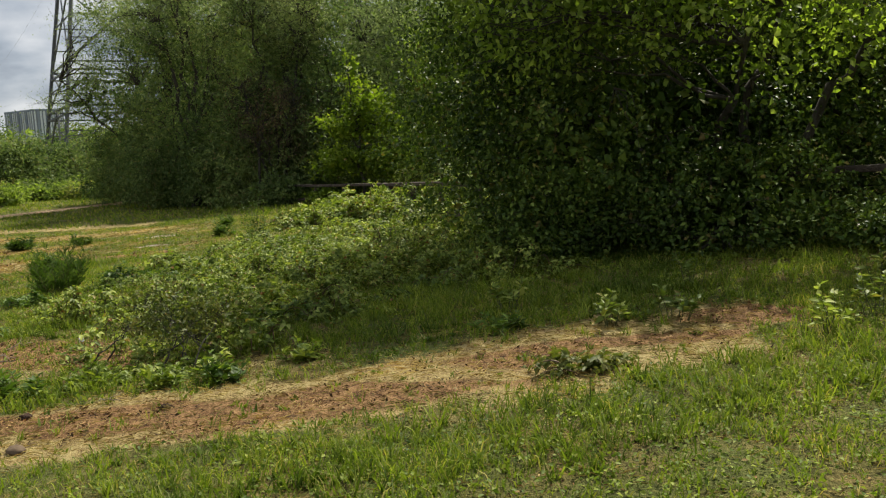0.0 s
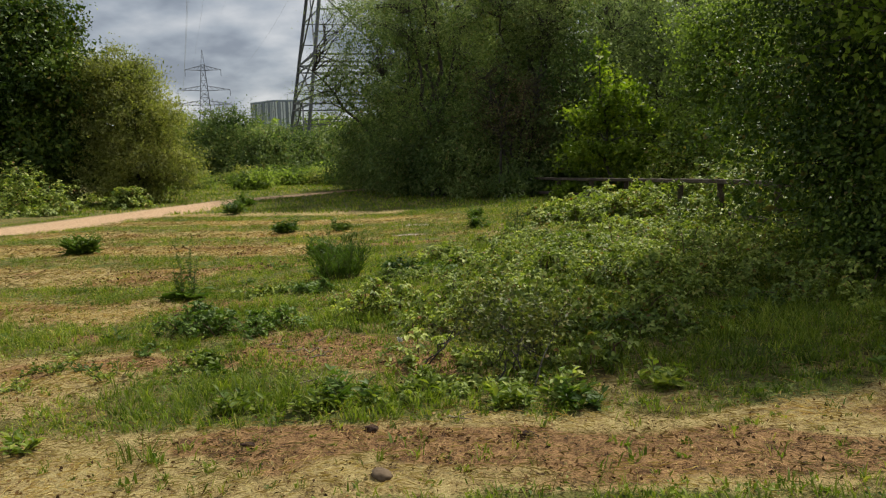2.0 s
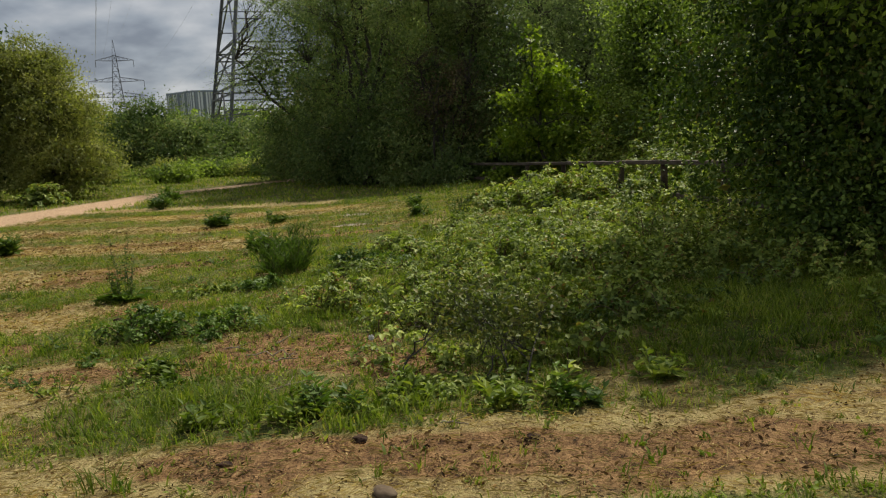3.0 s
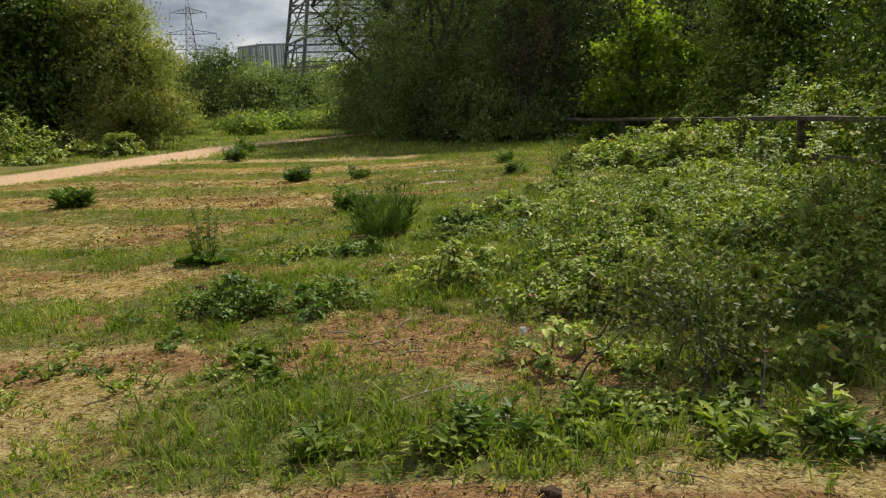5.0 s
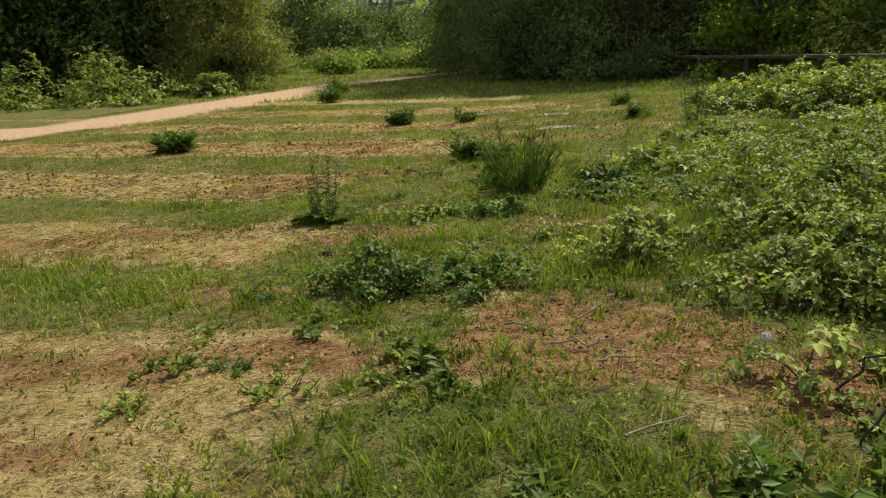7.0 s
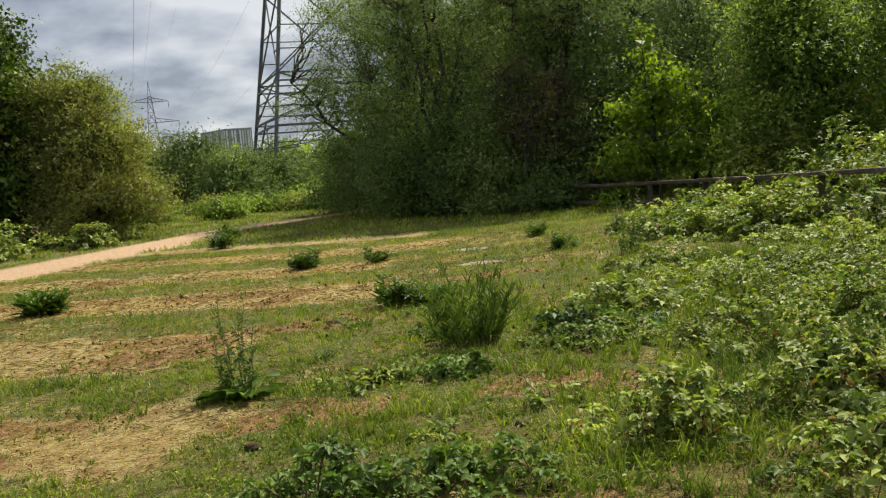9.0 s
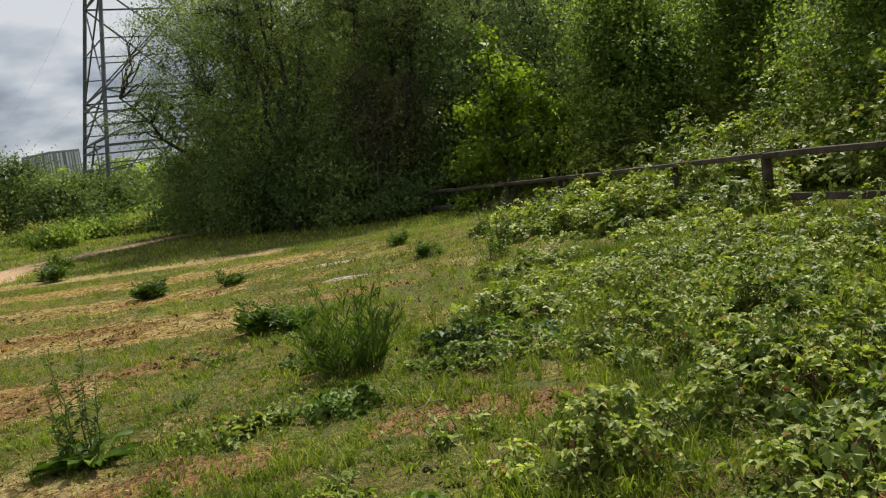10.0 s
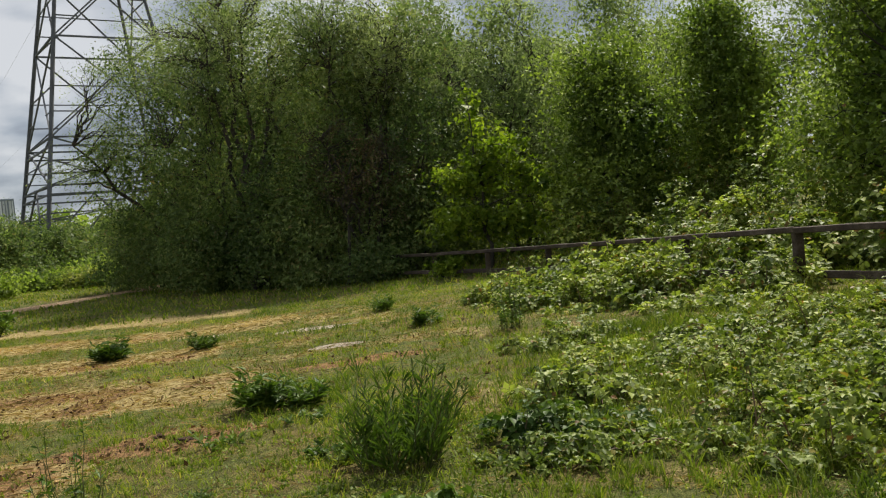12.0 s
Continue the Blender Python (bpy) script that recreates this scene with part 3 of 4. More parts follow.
def blade_arrays(r, x, y, tall, wide, lean):
    """Grass blades of two bent pieces; x, y, tall, wide, lean are arrays."""
    n = len(x)
    a = r.random(n) * 2 * np.pi
    b = r.random(n) * 2 * np.pi
    root = np.stack([x, y, height(x, y) - 0.012], 1)
    hd = np.stack([np.cos(a), np.sin(a), np.zeros(n)], 1)
    sd = np.stack([np.cos(b), np.sin(b), np.zeros(n)], 1) * (wide * 0.5)[:, None]
    up = np.array([0, 0, 1.0])
    mid = root + hd * (tall * lean * 0.35)[:, None] + up * (tall * 0.58)[:, None]
    tip = root + hd * (tall * lean)[:, None] + up * (tall * (1.0 - 0.28 * lean))[:, None]
    v = np.stack([root - sd, root + sd, mid - sd * 0.75, mid + sd * 0.75, tip], 1).reshape(-1, 3)
    i = np.arange(n)[:, None] * 5
    f = np.concatenate([i + [0, 1, 3], i + [0, 3, 2], i + [2, 3, 4]], 1).reshape(-1, 3)
    return v, f


def spike_arrays(r, x, y, tall, wide, lean):
    """Far blades: one narrow triangle each."""
    n = len(x)
    a, b = r.random(n) * 2 * np.pi, r.random(n) * 2 * np.pi
    root = np.stack([x, y, height(x, y) - 0.012], 1)
    sd = np.stack([np.cos(b), np.sin(b), np.zeros(n)], 1) * (wide * 0.5)[:, None]
    tip = root + np.stack([np.cos(a) * tall * lean, np.sin(a) * tall * lean, tall], 1)
    return np.stack([root - sd, root + sd, tip], 1).reshape(-1, 3), np.arange(3 * n).reshape(-1, 3)


def scatter(r, n, box, density):
    """Random places in a box of the plan, thinned by a field in 0..1."""
    x0, x1, y0, y1 = box
    x, y = x0 + (x1 - x0) * r.random(n), y0 + (y1 - y0) * r.random(n)
    k = r.random(n) < density(x, y)
    return x[k], y[k]

# ---- far things: pylons, wires, tower block ----
def strut(bm, a, b, w):
    a, b = Vector(a), Vector(b)
    d = (b - a).normalized()
    s = d.cross(Vector((0, 0, 1)) if abs(d.z) < 0.95 else Vector((1, 0, 0))).normalized() * w * 0.5
    u = d.cross(s).normalized() * w * 0.5
    vs = [bm.verts.new(p + i * s + j * u) for p in (a, b) for i, j in ((-1, -1), (1, -1), (1, 1), (-1, 1))]
    for q in ((0, 1, 2, 3), (7, 6, 5, 4), (0, 4, 5, 1), (1, 5, 6, 2), (2, 6, 7, 3), (3, 7, 4, 0)):
        bm.faces.new([vs[i] for i in q])


def make_pylon(x, y, z, turn, label, fine, tall=61.0, low=6.9, waist=3.05, arms=((31, 15.0), (39, 14.0), (50, 9.5))):
    """A lattice tower on four legs; turn: the bearing of its line in degrees."""
    root = empty_at("electricity_pylon", x, y, z, label, "pylon", "pylons of one line")
    root.rotation_euler = (0, 0, radians(turn))

    def half(h):
        return low + (waist - low) * min(h, 26) / 26 if h < 26 else waist + (0.9 - waist) * (h - 26) / (tall - 8 - 26) if h < tall - 8 else 0.9 * (tall - h) / 8 + 0.05

    levels = [0.0, 7.2, 11.0, 19.2, 26.0, 31.0, 35.0, 39.0, 44.5, 50.0, tall - 8, tall]
    corners = ((-1, -1), (1, -1), (1, 1), (-1, 1))

    def at(c, h):
        return (c[0] * half(h), c[1] * half(h), h)

    for c in corners:
        v, f = tube_arrays([at(c, h) for h in levels[:-1]], [0.17 if h < 26 else 0.13 for h in levels[:-1]], 4)
        put_mesh("leg", v, f, M_STEEL, root)
    for i in range(4):
        c, e = corners[i], corners[(i + 1) % 4]
        rest = bmesh.new()

        def brace(p, q, w, h):
            if fine and h < 26:
                bm = bmesh.new()
                strut(bm, p, q, w)
                part("brace", bm, M_STEEL, root)
            else:
                strut(rest, p, q, w)

        for a, b in zip(levels, levels[1:]):
            w = 0.12
            if a == 0:                                  # two long raking braces meet under the first belt
                m = [(p + q) / 2 for p, q in zip(at(c, b), at(e, b))]
                brace(at(c, a), m, 0.14, a); brace(at(e, a), m, 0.14, a)
                for t in (0.35, 0.7):
                    for k in (c, e):
                        pt = [p + (q - p) * t for p, q in zip(at(k, a), m)]
                        brace(pt, at(k, b * (t * 0.55 + 0.25)), 0.1, a)
                        brace(pt, at(k, b * t), 0.1, a)
            else:
                brace(at(c, a), at(e, b), w, a); brace(at(e, a), at(c, b), w, a)
                hm = (a + b) / 2
                m = [(p + q) / 2 for p, q in zip(at(c, hm), at(e, hm))]
                for k in (c, e):
                    brace(at(k, hm), m, 0.09, a)
                    brace(at(k, (a * 3 + b) / 4), [(p + q) / 2 for p, q in zip(at(k, a), m)], 0.09, a)
            brace(at(c, b), at(e, b), 0.14, a)
            if b in (7.2, 11.0):
                brace(at(c, b - 0.7), at(e, b - 0.7), 0.14, a)
        tagged(part("bracing", rest, M_STEEL, root), kind="stuff")
    bm = bmesh.new()
    for k in range(4):                                  # climbing guard
        c, e = corners[k], corners[(k + 1) % 4]
        for o in (0, 0.25):
            a = [v * 1.12 for v in at(c, 2.4)[:2]]
            b = [v * 1.12 for v in at(e, 2.4)[:2]]
            strut(bm, (*a, 2.3 + o), (*b, 2.3 + o), 0.05)
    part("climbing_guard", bm, M_STEEL, root)
    for h, reach in arms:
        for s in (-1, 1):
            bm = bmesh.new()
            w = half(h)
            for k in (-1, 1):
                strut(bm, (s * w, k * w, h), (s * reach, 0, h + 0.3), 0.17)
                strut(bm, (s * w, k * w, h + 2.4), (s * reach, 0, h + 0.4), 0.15)
                for t in (0.25, 0.5, 0.75):
                    strut(bm, (s * (w + (reach - w) * t), k * w * (1 - t), h + 0.3 * t), (s * (w + (reach - w) * (t - 0.18)), k * w * (1 - t + 0.18), h + 2.4 - 2.0 * (t - 0.18)), 0.09)
            strut(bm, (s * reach, 0, h + 0.3), (s * reach, 0, h - 3.2), 0.22)
            part("cross_arm", bm, M_STEEL, root)
    return root


PYLON_A, PYLON_B, BEARING = (-31.1, 80.0, -0.5), (-253.0, 420.0, -0.5), 33.0
make_pylon(*PYLON_A, BEARING, "tall grey steel lattice pylon standing in scrub", True)
make_pylon(*PYLON_B, BEARING, "distant grey lattice pylon with three cross arms", False)


def make_wires():
    c, s = math.cos(radians(BEARING)), math.sin(radians(BEARING))
    ends = [(k * reach, h - 3.2) for h, reach in ((31, 15.0), (39, 14.0), (50, 9.5)) for k in (-1, 1)] + [(0, 61)]
    for off, h in ends:
        a = np.array([PYLON_A[0] + off * c, PYLON_A[1] + off * s, PYLON_A[2] + h])
        b = np.array([PYLON_B[0] + off * c, PYLON_B[1] + off * s, PYLON_B[2] + h])
        t = np.linspace(0, 1, 25)[:, None]
        line = a + (b - a) * t - np.array([0, 0, 1]) * 11 * 4 * t * (1 - t)
        v, f = tube_arrays(line, np.full(25, 0.016 if off else 0.012), 4)
        ob = put_mesh("power_line", v, f, M_WIRE, None, "thin grey overhead cable strung between the pylons")
        tagged(ob, category="cable", group="overhead cables")


make_wires()


def make_block():
    """A tall clad building far behind the trees: two faces meet at a corner."""
    root = empty_at("tower_block", -250.5, 500, -0.5, "distant grey-blue block with pale vertical cladding stripes", "building")
    pts = [Vector((-26, 16, 0)), Vector((0, 0, 0)), Vector((13.4, 10, 0)), Vector((-12.6, 26, 0))]
    bm = bmesh.new()
    lo = [bm.verts.new(p) for p in pts]
    hi = [bm.verts.new(p + Vector((0, 0, 37.0))) for p in pts]
    for i in range(4):
        bm.faces.new((lo[i], lo[(i + 1) % 4], hi[(i + 1) % 4], hi[i]))
    part("wall", bm, M_CLAD_D, root)
    bm = bmesh.new()
    lo = [bm.verts.new(p + Vector((0, 0, 37.0))) for p in pts]
    hi = [bm.verts.new(p * 1.0 + Vector((0, 0, 37.7))) for p in pts]
    for i in range(4):
        bm.faces.new((lo[i], lo[(i + 1) % 4], hi[(i + 1) % 4], hi[i]))
    bm.faces.new(hi)
    part("roof", bm, M_CLAD_D, root)
    r = random.Random(4)
    for a, b, count, share in ((pts[0], pts[1], 15, 0.45), (pts[1], pts[2], 10, 0.6)):
        out = (b - a).cross(Vector((0, 0, 1))).normalized()
        for i in range(count):
            wide = share * r.uniform(0.6, 1.3)
            p, q = a.lerp(b, (i + 0.2) / count), a.lerp(b, (i + 0.2 + wide) / count)
            bm = bmesh.new()
            vs = [bm.verts.new(v + o) for o in (Vector(), out * 0.25) for v in (p, q, q + Vector((0, 0, 36.4)), p + Vector((0, 0, 36.4)))]
            for f in ((4, 5, 6, 7), (0, 1, 5, 4), (1, 2, 6, 5), (2, 3, 7, 6), (3, 0, 4, 7)):
                bm.faces.new([vs[k] for k in f])
            part("panel", bm, M_CLAD_L if r.random() < 0.75 else M_CLAD_D, root)


make_block()

# ---- trees ----
# lobes: dx, dy, z, rx, ry, rz
make_tree("hawthorn_tree", 1.9, 12.4, [(-0.8, 0, 1.2, 1.9, 1.9, 1.2), (0.4, -1.3, 1.3, 2.3, 1.7, 1.3), (-0.4, 0, 2.3, 2.2, 1.9, 1.2), (0.3, -0.3, 3.3, 2.3, 2.0, 1.3), (-0.5, 0.2, 5.0, 2.1, 1.9, 1.5), (0.0, -0.3, 5.4, 1.9, 1.6, 1.2), (-0.3, 0.2, 6.4, 1.6, 1.5, 1.2)],
          1150, 62, 0.062, M_HAW, "dense dark green hawthorn grown down to the ground", seed=3, sigma=0.21, stems=6, thick=0.08, limbs=120, slim=0.62, shell=0.62, group="hawthorns by the fence")
make_tree("hawthorn_tree", 5.0, 12.3, [(0, -0.4, 1.1, 2.2, 1.7, 1.1), (0, 0, 2.3, 2.2, 1.6, 1.2), (0.2, 0.6, 2.9, 2.2, 1.4, 1.1)],
          720, 62, 0.062, M_HAW, "dense dark hawthorn overgrowing a timber rail", seed=4, sigma=0.21, stems=5, thick=0.08, limbs=90, slim=0.62, shell=0.62, group="hawthorns by the fence")
make_tree("hawthorn_tree", 8.6, 11.4, [(0, 0, 1.4, 2.0, 1.7, 1.4), (0.2, 0.4, 3.2, 2.2, 1.8, 1.6)],
          260, 56, 0.085, M_HAW, "dark hawthorn at the end of the thicket", seed=5, sigma=0.27, stems=4, limbs=60, slim=0.62, group="hawthorns by the fence")
for k, (x, y, w, h) in enumerate(((1.3, 10.5, 1.3, 0.75), (3.2, 9.95, 1.3, 0.8), (4.9, 9.2, 1.1, 0.32), (6.4, 8.9, 1.1, 0.35))):
    make_tree("hawthorn_shrub", x, y, [(0, 0, h * 0.6, w, 0.7, h * 0.7), (0.2, 0.1, h * 1.1, w * 0.7, 0.5, h * 0.5)], 120, 56, 0.058, M_HAW, "low dark hawthorn growth at the thicket's foot", "shrub", seed=7 + 100 * k, sigma=0.17, stems=4, thick=0.03, limbs=40, slim=0.62, group="low growth at the thicket's foot")
# stands for the thicket's sunlit upper foliage; its brightness is in the leaf colour
make_tree("woodland_tree", 3.5, 11.0, [(0, -1.4, 2.6, 1.3, 0.6, 0.7), (0.2, -1.4, 3.4, 1.7, 0.7, 0.7), (-1.4, -1.0, 3.3, 1.2, 0.7, 0.7), (1.6, -1.5, 3.0, 1.4, 0.7, 0.9), (3.2, -1.7, 3.2, 1.3, 0.7, 0.9), (-2.6, -0.9, 3.0, 1.0, 0.7, 0.8)], 300, 42, 0.085, M_SUNLIT, "leafy tree rising out of the hawthorns, sunlight painted into its pale green leaves", seed=6, sigma=0.26, stems=3, thick=0.08, limbs=80, slim=0.65, shell=0.5, core=0)
# sunlit woodland behind the fence
for k, (x, y, h, w, mat) in enumerate(((6.4, 17.6, 7.5, 2.6, M_GREEN), (4.2, 22.4, 6.4, 2.3, M_GREEN), (9.6, 18.0, 8.0, 2.8, M_GREEN), (3.3, 15.6, 4.4, 1.9, M_GREEN), (6.6, 24.0, 9.0, 2.8, M_WILLOW), (12.5, 20.0, 9.0, 3.0, M_GREEN))):
    make_tree("woodland_tree", x, y, [(0, 0, h * 0.30, w, w, h * 0.28), (0.3, -0.2, h * 0.58, w * 0.95, w * 0.95, h * 0.28), (-0.2, 0.2, h * 0.84, w * 0.62, w * 0.62, h * 0.2)],
              200, 68, 0.11, mat, "leafy green woodland tree behind the fence, lit from behind", seed=20 + k, sigma=0.36, far=True, core=0.34, stems=3, limbs=60, group="woodland trees behind the fence", slim=0.6)
for k, (x, y, h, w, mat) in enumerate(((-1.5, 37.0, 10.0, 2.6, M_WILLOW), (2.2, 35.0, 9.6, 2.6, M_WILLOW), (4.2, 31.0, 7.2, 1.5, M_GREEN), (0.6, 30.5, 6.0, 2.0, M_GREEN), (8.2, 32.5, 9.3, 2.8, M_WILLOW), (5.6, 37.5, 8.2, 2.6, M_GREEN), (12.0, 30.0, 9.0, 3.0, M_GREEN), (-4.4, 38.0, 10.4, 2.6, M_WILLOW))):
    make_tree("willow_tree" if mat is M_WILLOW else "woodland_tree", x, y, [(0, 0, h * 0.28, w * 1.1, w, h * 0.27), (0.2, -0.2, h * 0.58, w, w, h * 0.26), (-0.2, 0.2, h * 0.84, w * 0.7, w * 0.7, h * 0.2)],
              200, 62, 0.125, mat, "tall feathery pale green willow" if mat is M_WILLOW else "leafy green tree with an upright crown", seed=40 + k, sigma=0.42, stems=4, limbs=60, group="woodland trees behind the fence", far=True, core=0.34, slim=0.36 if mat is M_WILLOW else 0.6, shell=0.55)
# dark sallows at the far end of the field
for k, (x, y, lobes, n) in enumerate((
        (-8.2, 34.5, [(0, 0, 1.4, 2.6, 2.0, 1.4), (0.3, 0.4, 4.0, 2.6, 2.2, 2.2), (0.4, 0.4, 7.2, 2.2, 2.0, 2.2)], 430),
        (-11.6, 37.0, [(0, -0.4, 1.4, 2.7, 2.2, 1.4), (0, 0, 4.4, 3.0, 2.6, 2.4), (0.2, 0, 8.0, 2.6, 2.2, 2.2)], 460),
        (-14.6, 41.0, [(0, -0.4, 1.3, 2.6, 2.0, 1.3), (-0.6, 0, 4.4, 3.3, 2.6, 2.4), (0.2, 0, 8.2, 2.7, 2.3, 2.2)], 460),
        (-16.9, 44.6, [(0, 0, 1.2, 2.2, 2.0, 1.2), (0.3, -0.2, 3.8, 2.0, 2.0, 1.6), (1.2, 0.2, 6.2, 1.6, 1.6, 1.5)], 220),
        (-5.4, 34.6, [(0, 0, 1.4, 2.0, 1.7, 1.4), (0.2, 0.2, 4.0, 2.2, 2.0, 2.0), (0, 0, 7.0, 2.0, 1.8, 1.9)], 330))):
    make_tree("sallow_tree", x, y, [(0, -0.6, 0.8, 2.7, 1.9, 0.9), (0.2, -0.5, 1.5, 2.7, 2.0, 1.2), (-0.3, -0.4, 2.6, 2.6, 2.0, 1.4)] + lobes, int(n * 0.62), 74, 0.155, M_DARK, "dark spreading sallow with grey-green leaves down to the grass", seed=60 + k, sigma=0.38, stems=6, thick=0.058, far=True, limbs=110, group="sallows at the field's end", slim=0.42, shell=0.66)
for k, (x, y, h, w) in enumerate(((-12.5, 45.5, 9.0, 3.4), (-8.0, 41.5, 9.0, 3.2), (-3.6, 43.0, 9.0, 3.2), (0.5, 41.5, 8.5, 3.2), (-16.5, 50.5, 5.0, 3.0))):
    make_tree("sallow_tree", x, y, [(0, 0, h * 0.25, w, w, h * 0.26), (0, 0, h * 0.6, w, w, h * 0.3), (0.3, 0, h * 0.85, w * 0.7, w * 0.7, h * 0.2)], 210, 46, 0.22, M_DARK if x < -2 else M_WILLOW,
              "dense dark tree in the back of the thicket", seed=75 + k, sigma=0.5, far=True, core=0.3, stems=3, limbs=40, group="trees in the back of the thicket", slim=0.5, shell=0.4)
# the crown that leans out towards the pylon
make_tree("willow_tree", -15.4, 42.6, [(-1.6, -1.4, 7.6, 1.9, 1.8, 2.0), (-2.8, -1.6, 5.4, 1.5, 1.4, 1.2), (0, -1, 9.6, 2.2, 2.0, 1.8), (3.4, -1.2, 10.2, 2.6, 2.0, 1.9)], 230, 46, 0.11, M_WILLOW,
          "thin pale willow crown leaning out over the path", seed=70, sigma=0.4, far=True, core=0, stems=5, thick=0.14, limbs=90, slim=0.32, shell=0.25)
for k, (x, y, lobes) in enumerate(((-11.2, 35.8, [(-0.8, 0, 8.4, 2.0, 1.6, 1.9), (1.6, 0, 7.2, 1.6, 1.4, 1.8), (0.2, 0, 10.0, 1.6, 1.4, 1.4)]), (-7.4, 34.2, [(-0.4, 0, 8.2, 1.7, 1.5, 1.7), (1.4, 0, 7.2, 1.5, 1.4, 1.6)]))):
    make_tree("willow_tree", x, y, lobes, 210, 48, 0.12, M_WILLOW, "feathery grey-green willow top above the dark sallows", seed=83 + k, sigma=0.4, far=True, core=0, stems=6, thick=0.13, limbs=80, slim=0.32, shell=0.2, group="willows at the field's end")
make_tree("hawthorn_tree", -7.0, 32.6, [(0, 0, 2.6, 1.5, 1.0, 1.1), (-0.6, 0, 4.2, 1.3, 1.0, 0.9), (0.7, 0.1, 3.6, 1.0, 0.8, 0.9)], 90, 34, 0.09, M_RUSSET,
          "half-bare twiggy tree with reddish brown young leaves", seed=86, sigma=0.26, stems=6, thick=0.07, limbs=90, slim=0.5, far=True, core=0)
make_tree("maple_tree", -3.3, 30.4, [(-0.7, 0, 1.4, 0.9, 0.9, 0.5), (0.7, 0, 1.2, 0.9, 0.9, 0.6), (1.3, 0, 2.4, 0.7, 0.7, 0.45), (-0.4, 0, 2.7, 1.0, 0.8, 0.5), (0.5, 0, 3.5, 0.7, 0.7, 0.45), (-0.1, 0, 4.5, 0.35, 0.35, 0.6)], 80, 46, 0.14, M_FRESH,
          "young maple with fresh yellow-green leaves behind the fence", seed=80, sigma=0.24, far=True, core=0.05, stems=1, thick=0.07, limbs=50, slim=0.85)
make_tree("low_bush", -6.6, 31.4, [(0, 0, 0.5, 1.1, 0.8, 0.6)], 60, 50, 0.09, M_DARK, "dark low bush swallowing the fence end", "bush", seed=82, sigma=0.22, stems=3, thick=0.03, limbs=20)
make_tree("maple_tree", -4.6, 28.9, [(0, 0, 0.3, 0.6, 0.4, 0.2)], 9, 40, 0.09, M_FRESH, "low yellow-green maple shoots along the fence", seed=81, sigma=0.16, stems=3, thick=0.03, limbs=16, slim=0.85)
# across the path
make_tree("sycamore_tree", -29.9, 33.8, [(0, 0, 2.4, 3.0, 2.8, 2.4), (0, 0, 5.4, 3.3, 3.0, 2.6), (0, 0, 7.8, 2.3, 2.2, 1.8)], 620, 62, 0.2, M_HAW, "big dark green sycamore beside the gravel path", seed=90, sigma=0.38, far=True, stems=2, thick=0.2, limbs=60, slim=0.8)
make_tree("sycamore_tree", -34.5, 32.0, [(0, 0, 3.0, 3.6, 3.0, 3.0), (0, 0, 7.0, 3.4, 3.0, 2.8)], 220, 56, 0.28, M_HAW, "big dark green sycamore beside the gravel path", seed=91, sigma=0.42, far=True, stems=2, thick=0.2, limbs=40, slim=0.8)
make_tree("golden_willow", -24.8, 34.6, [(0, 0, 1.6, 2.6, 2.2, 1.7), (-0.3, 0, 3.7, 2.4, 2.0, 1.8), (-0.9, 0, 5.6, 1.8, 1.5, 1.3)], 520, 60, 0.15, M_GOLD, "rounded yellow-green willow bush at the path's edge", seed=92, sigma=0.32, far=True, stems=5, thick=0.08, limbs=60, slim=0.4)
for k, (x, y, rx, h) in enumerate(((-25.0, 27.6, 1.5, 1.7), (-27.4, 30.6, 2.0, 2.3), (-23.0, 31.0, 0.9, 0.8), (-28.5, 26.0, 2.0, 2.2))):
    make_bramble(x, y, rx, rx, h, 300 + k, 1500, 0.11, None, "tall bramble thicket beside the gravel path", "bramble_thicket", "brambles along the path")
# scrub towards the pylon
SCRUB = [(-35.6, 62, 3.8, 6.0, M_DARK), (-40.0, 64, 3.4, 5.2, M_DARK), (-32.0, 61, 2.8, 4.2, M_DARK), (-30.2, 66, 2.8, 4.2, M_DARK), (-25.5, 62, 2.6, 1.3, M_GREEN), (-45, 66, 3.8, 6.4, M_GREEN),
         (-20.2, 60, 2.2, 3.4, M_DARK), (-33.0, 88, 4.0, 6.0, M_DARK), (-42.0, 90, 4.5, 6.5, M_DARK), (-25.0, 86, 4.0, 6.0, M_DARK), (-18.0, 64, 3.2, 5.2, M_DARK), (-50.0, 74, 4.5, 6.0, M_DARK), (-37.0, 74, 2.6, 2.6, M_GREEN), (-31.0, 74, 2.6, 1.4, M_GREEN)]
for k, (x, y, rx, h, mat) in enumerate(SCRUB):
    make_tree("scrub_bush", x, y, [(0, 0, h * 0.36, rx, rx, h * 0.36), (0.2, 0, h * 0.7, rx * 0.75, rx * 0.75, h * 0.3)], 120, 50, 0.21, mat, "rounded green scrub bush in the rough ground", "bush", seed=110 + k, sigma=0.5, far=True, stems=4, limbs=14, group="scrub towards the pylon", slim=0.6, thick=0.08)
for k in range(16):
    rr = random.Random(500 + k)
    x, y = -34 + 17 * rr.random(), 44 + 14 * rr.random()
    if abs(x - float(path_x(y))) < 2.5:
        x -= 4
    make_tree("low_bush", x, y, [(0, 0, 0.45, 1.3 + rr.random(), 1.1, 0.5 + 0.3 * rr.random())], 36, 40, 0.15, M_GOLD if k % 5 == 0 else M_GREEN, "low light green bush in the rough grass", "bush", seed=140 + k, sigma=0.28, stems=3, limbs=8, group="low bushes by the path", thick=0.04, slim=0.6)


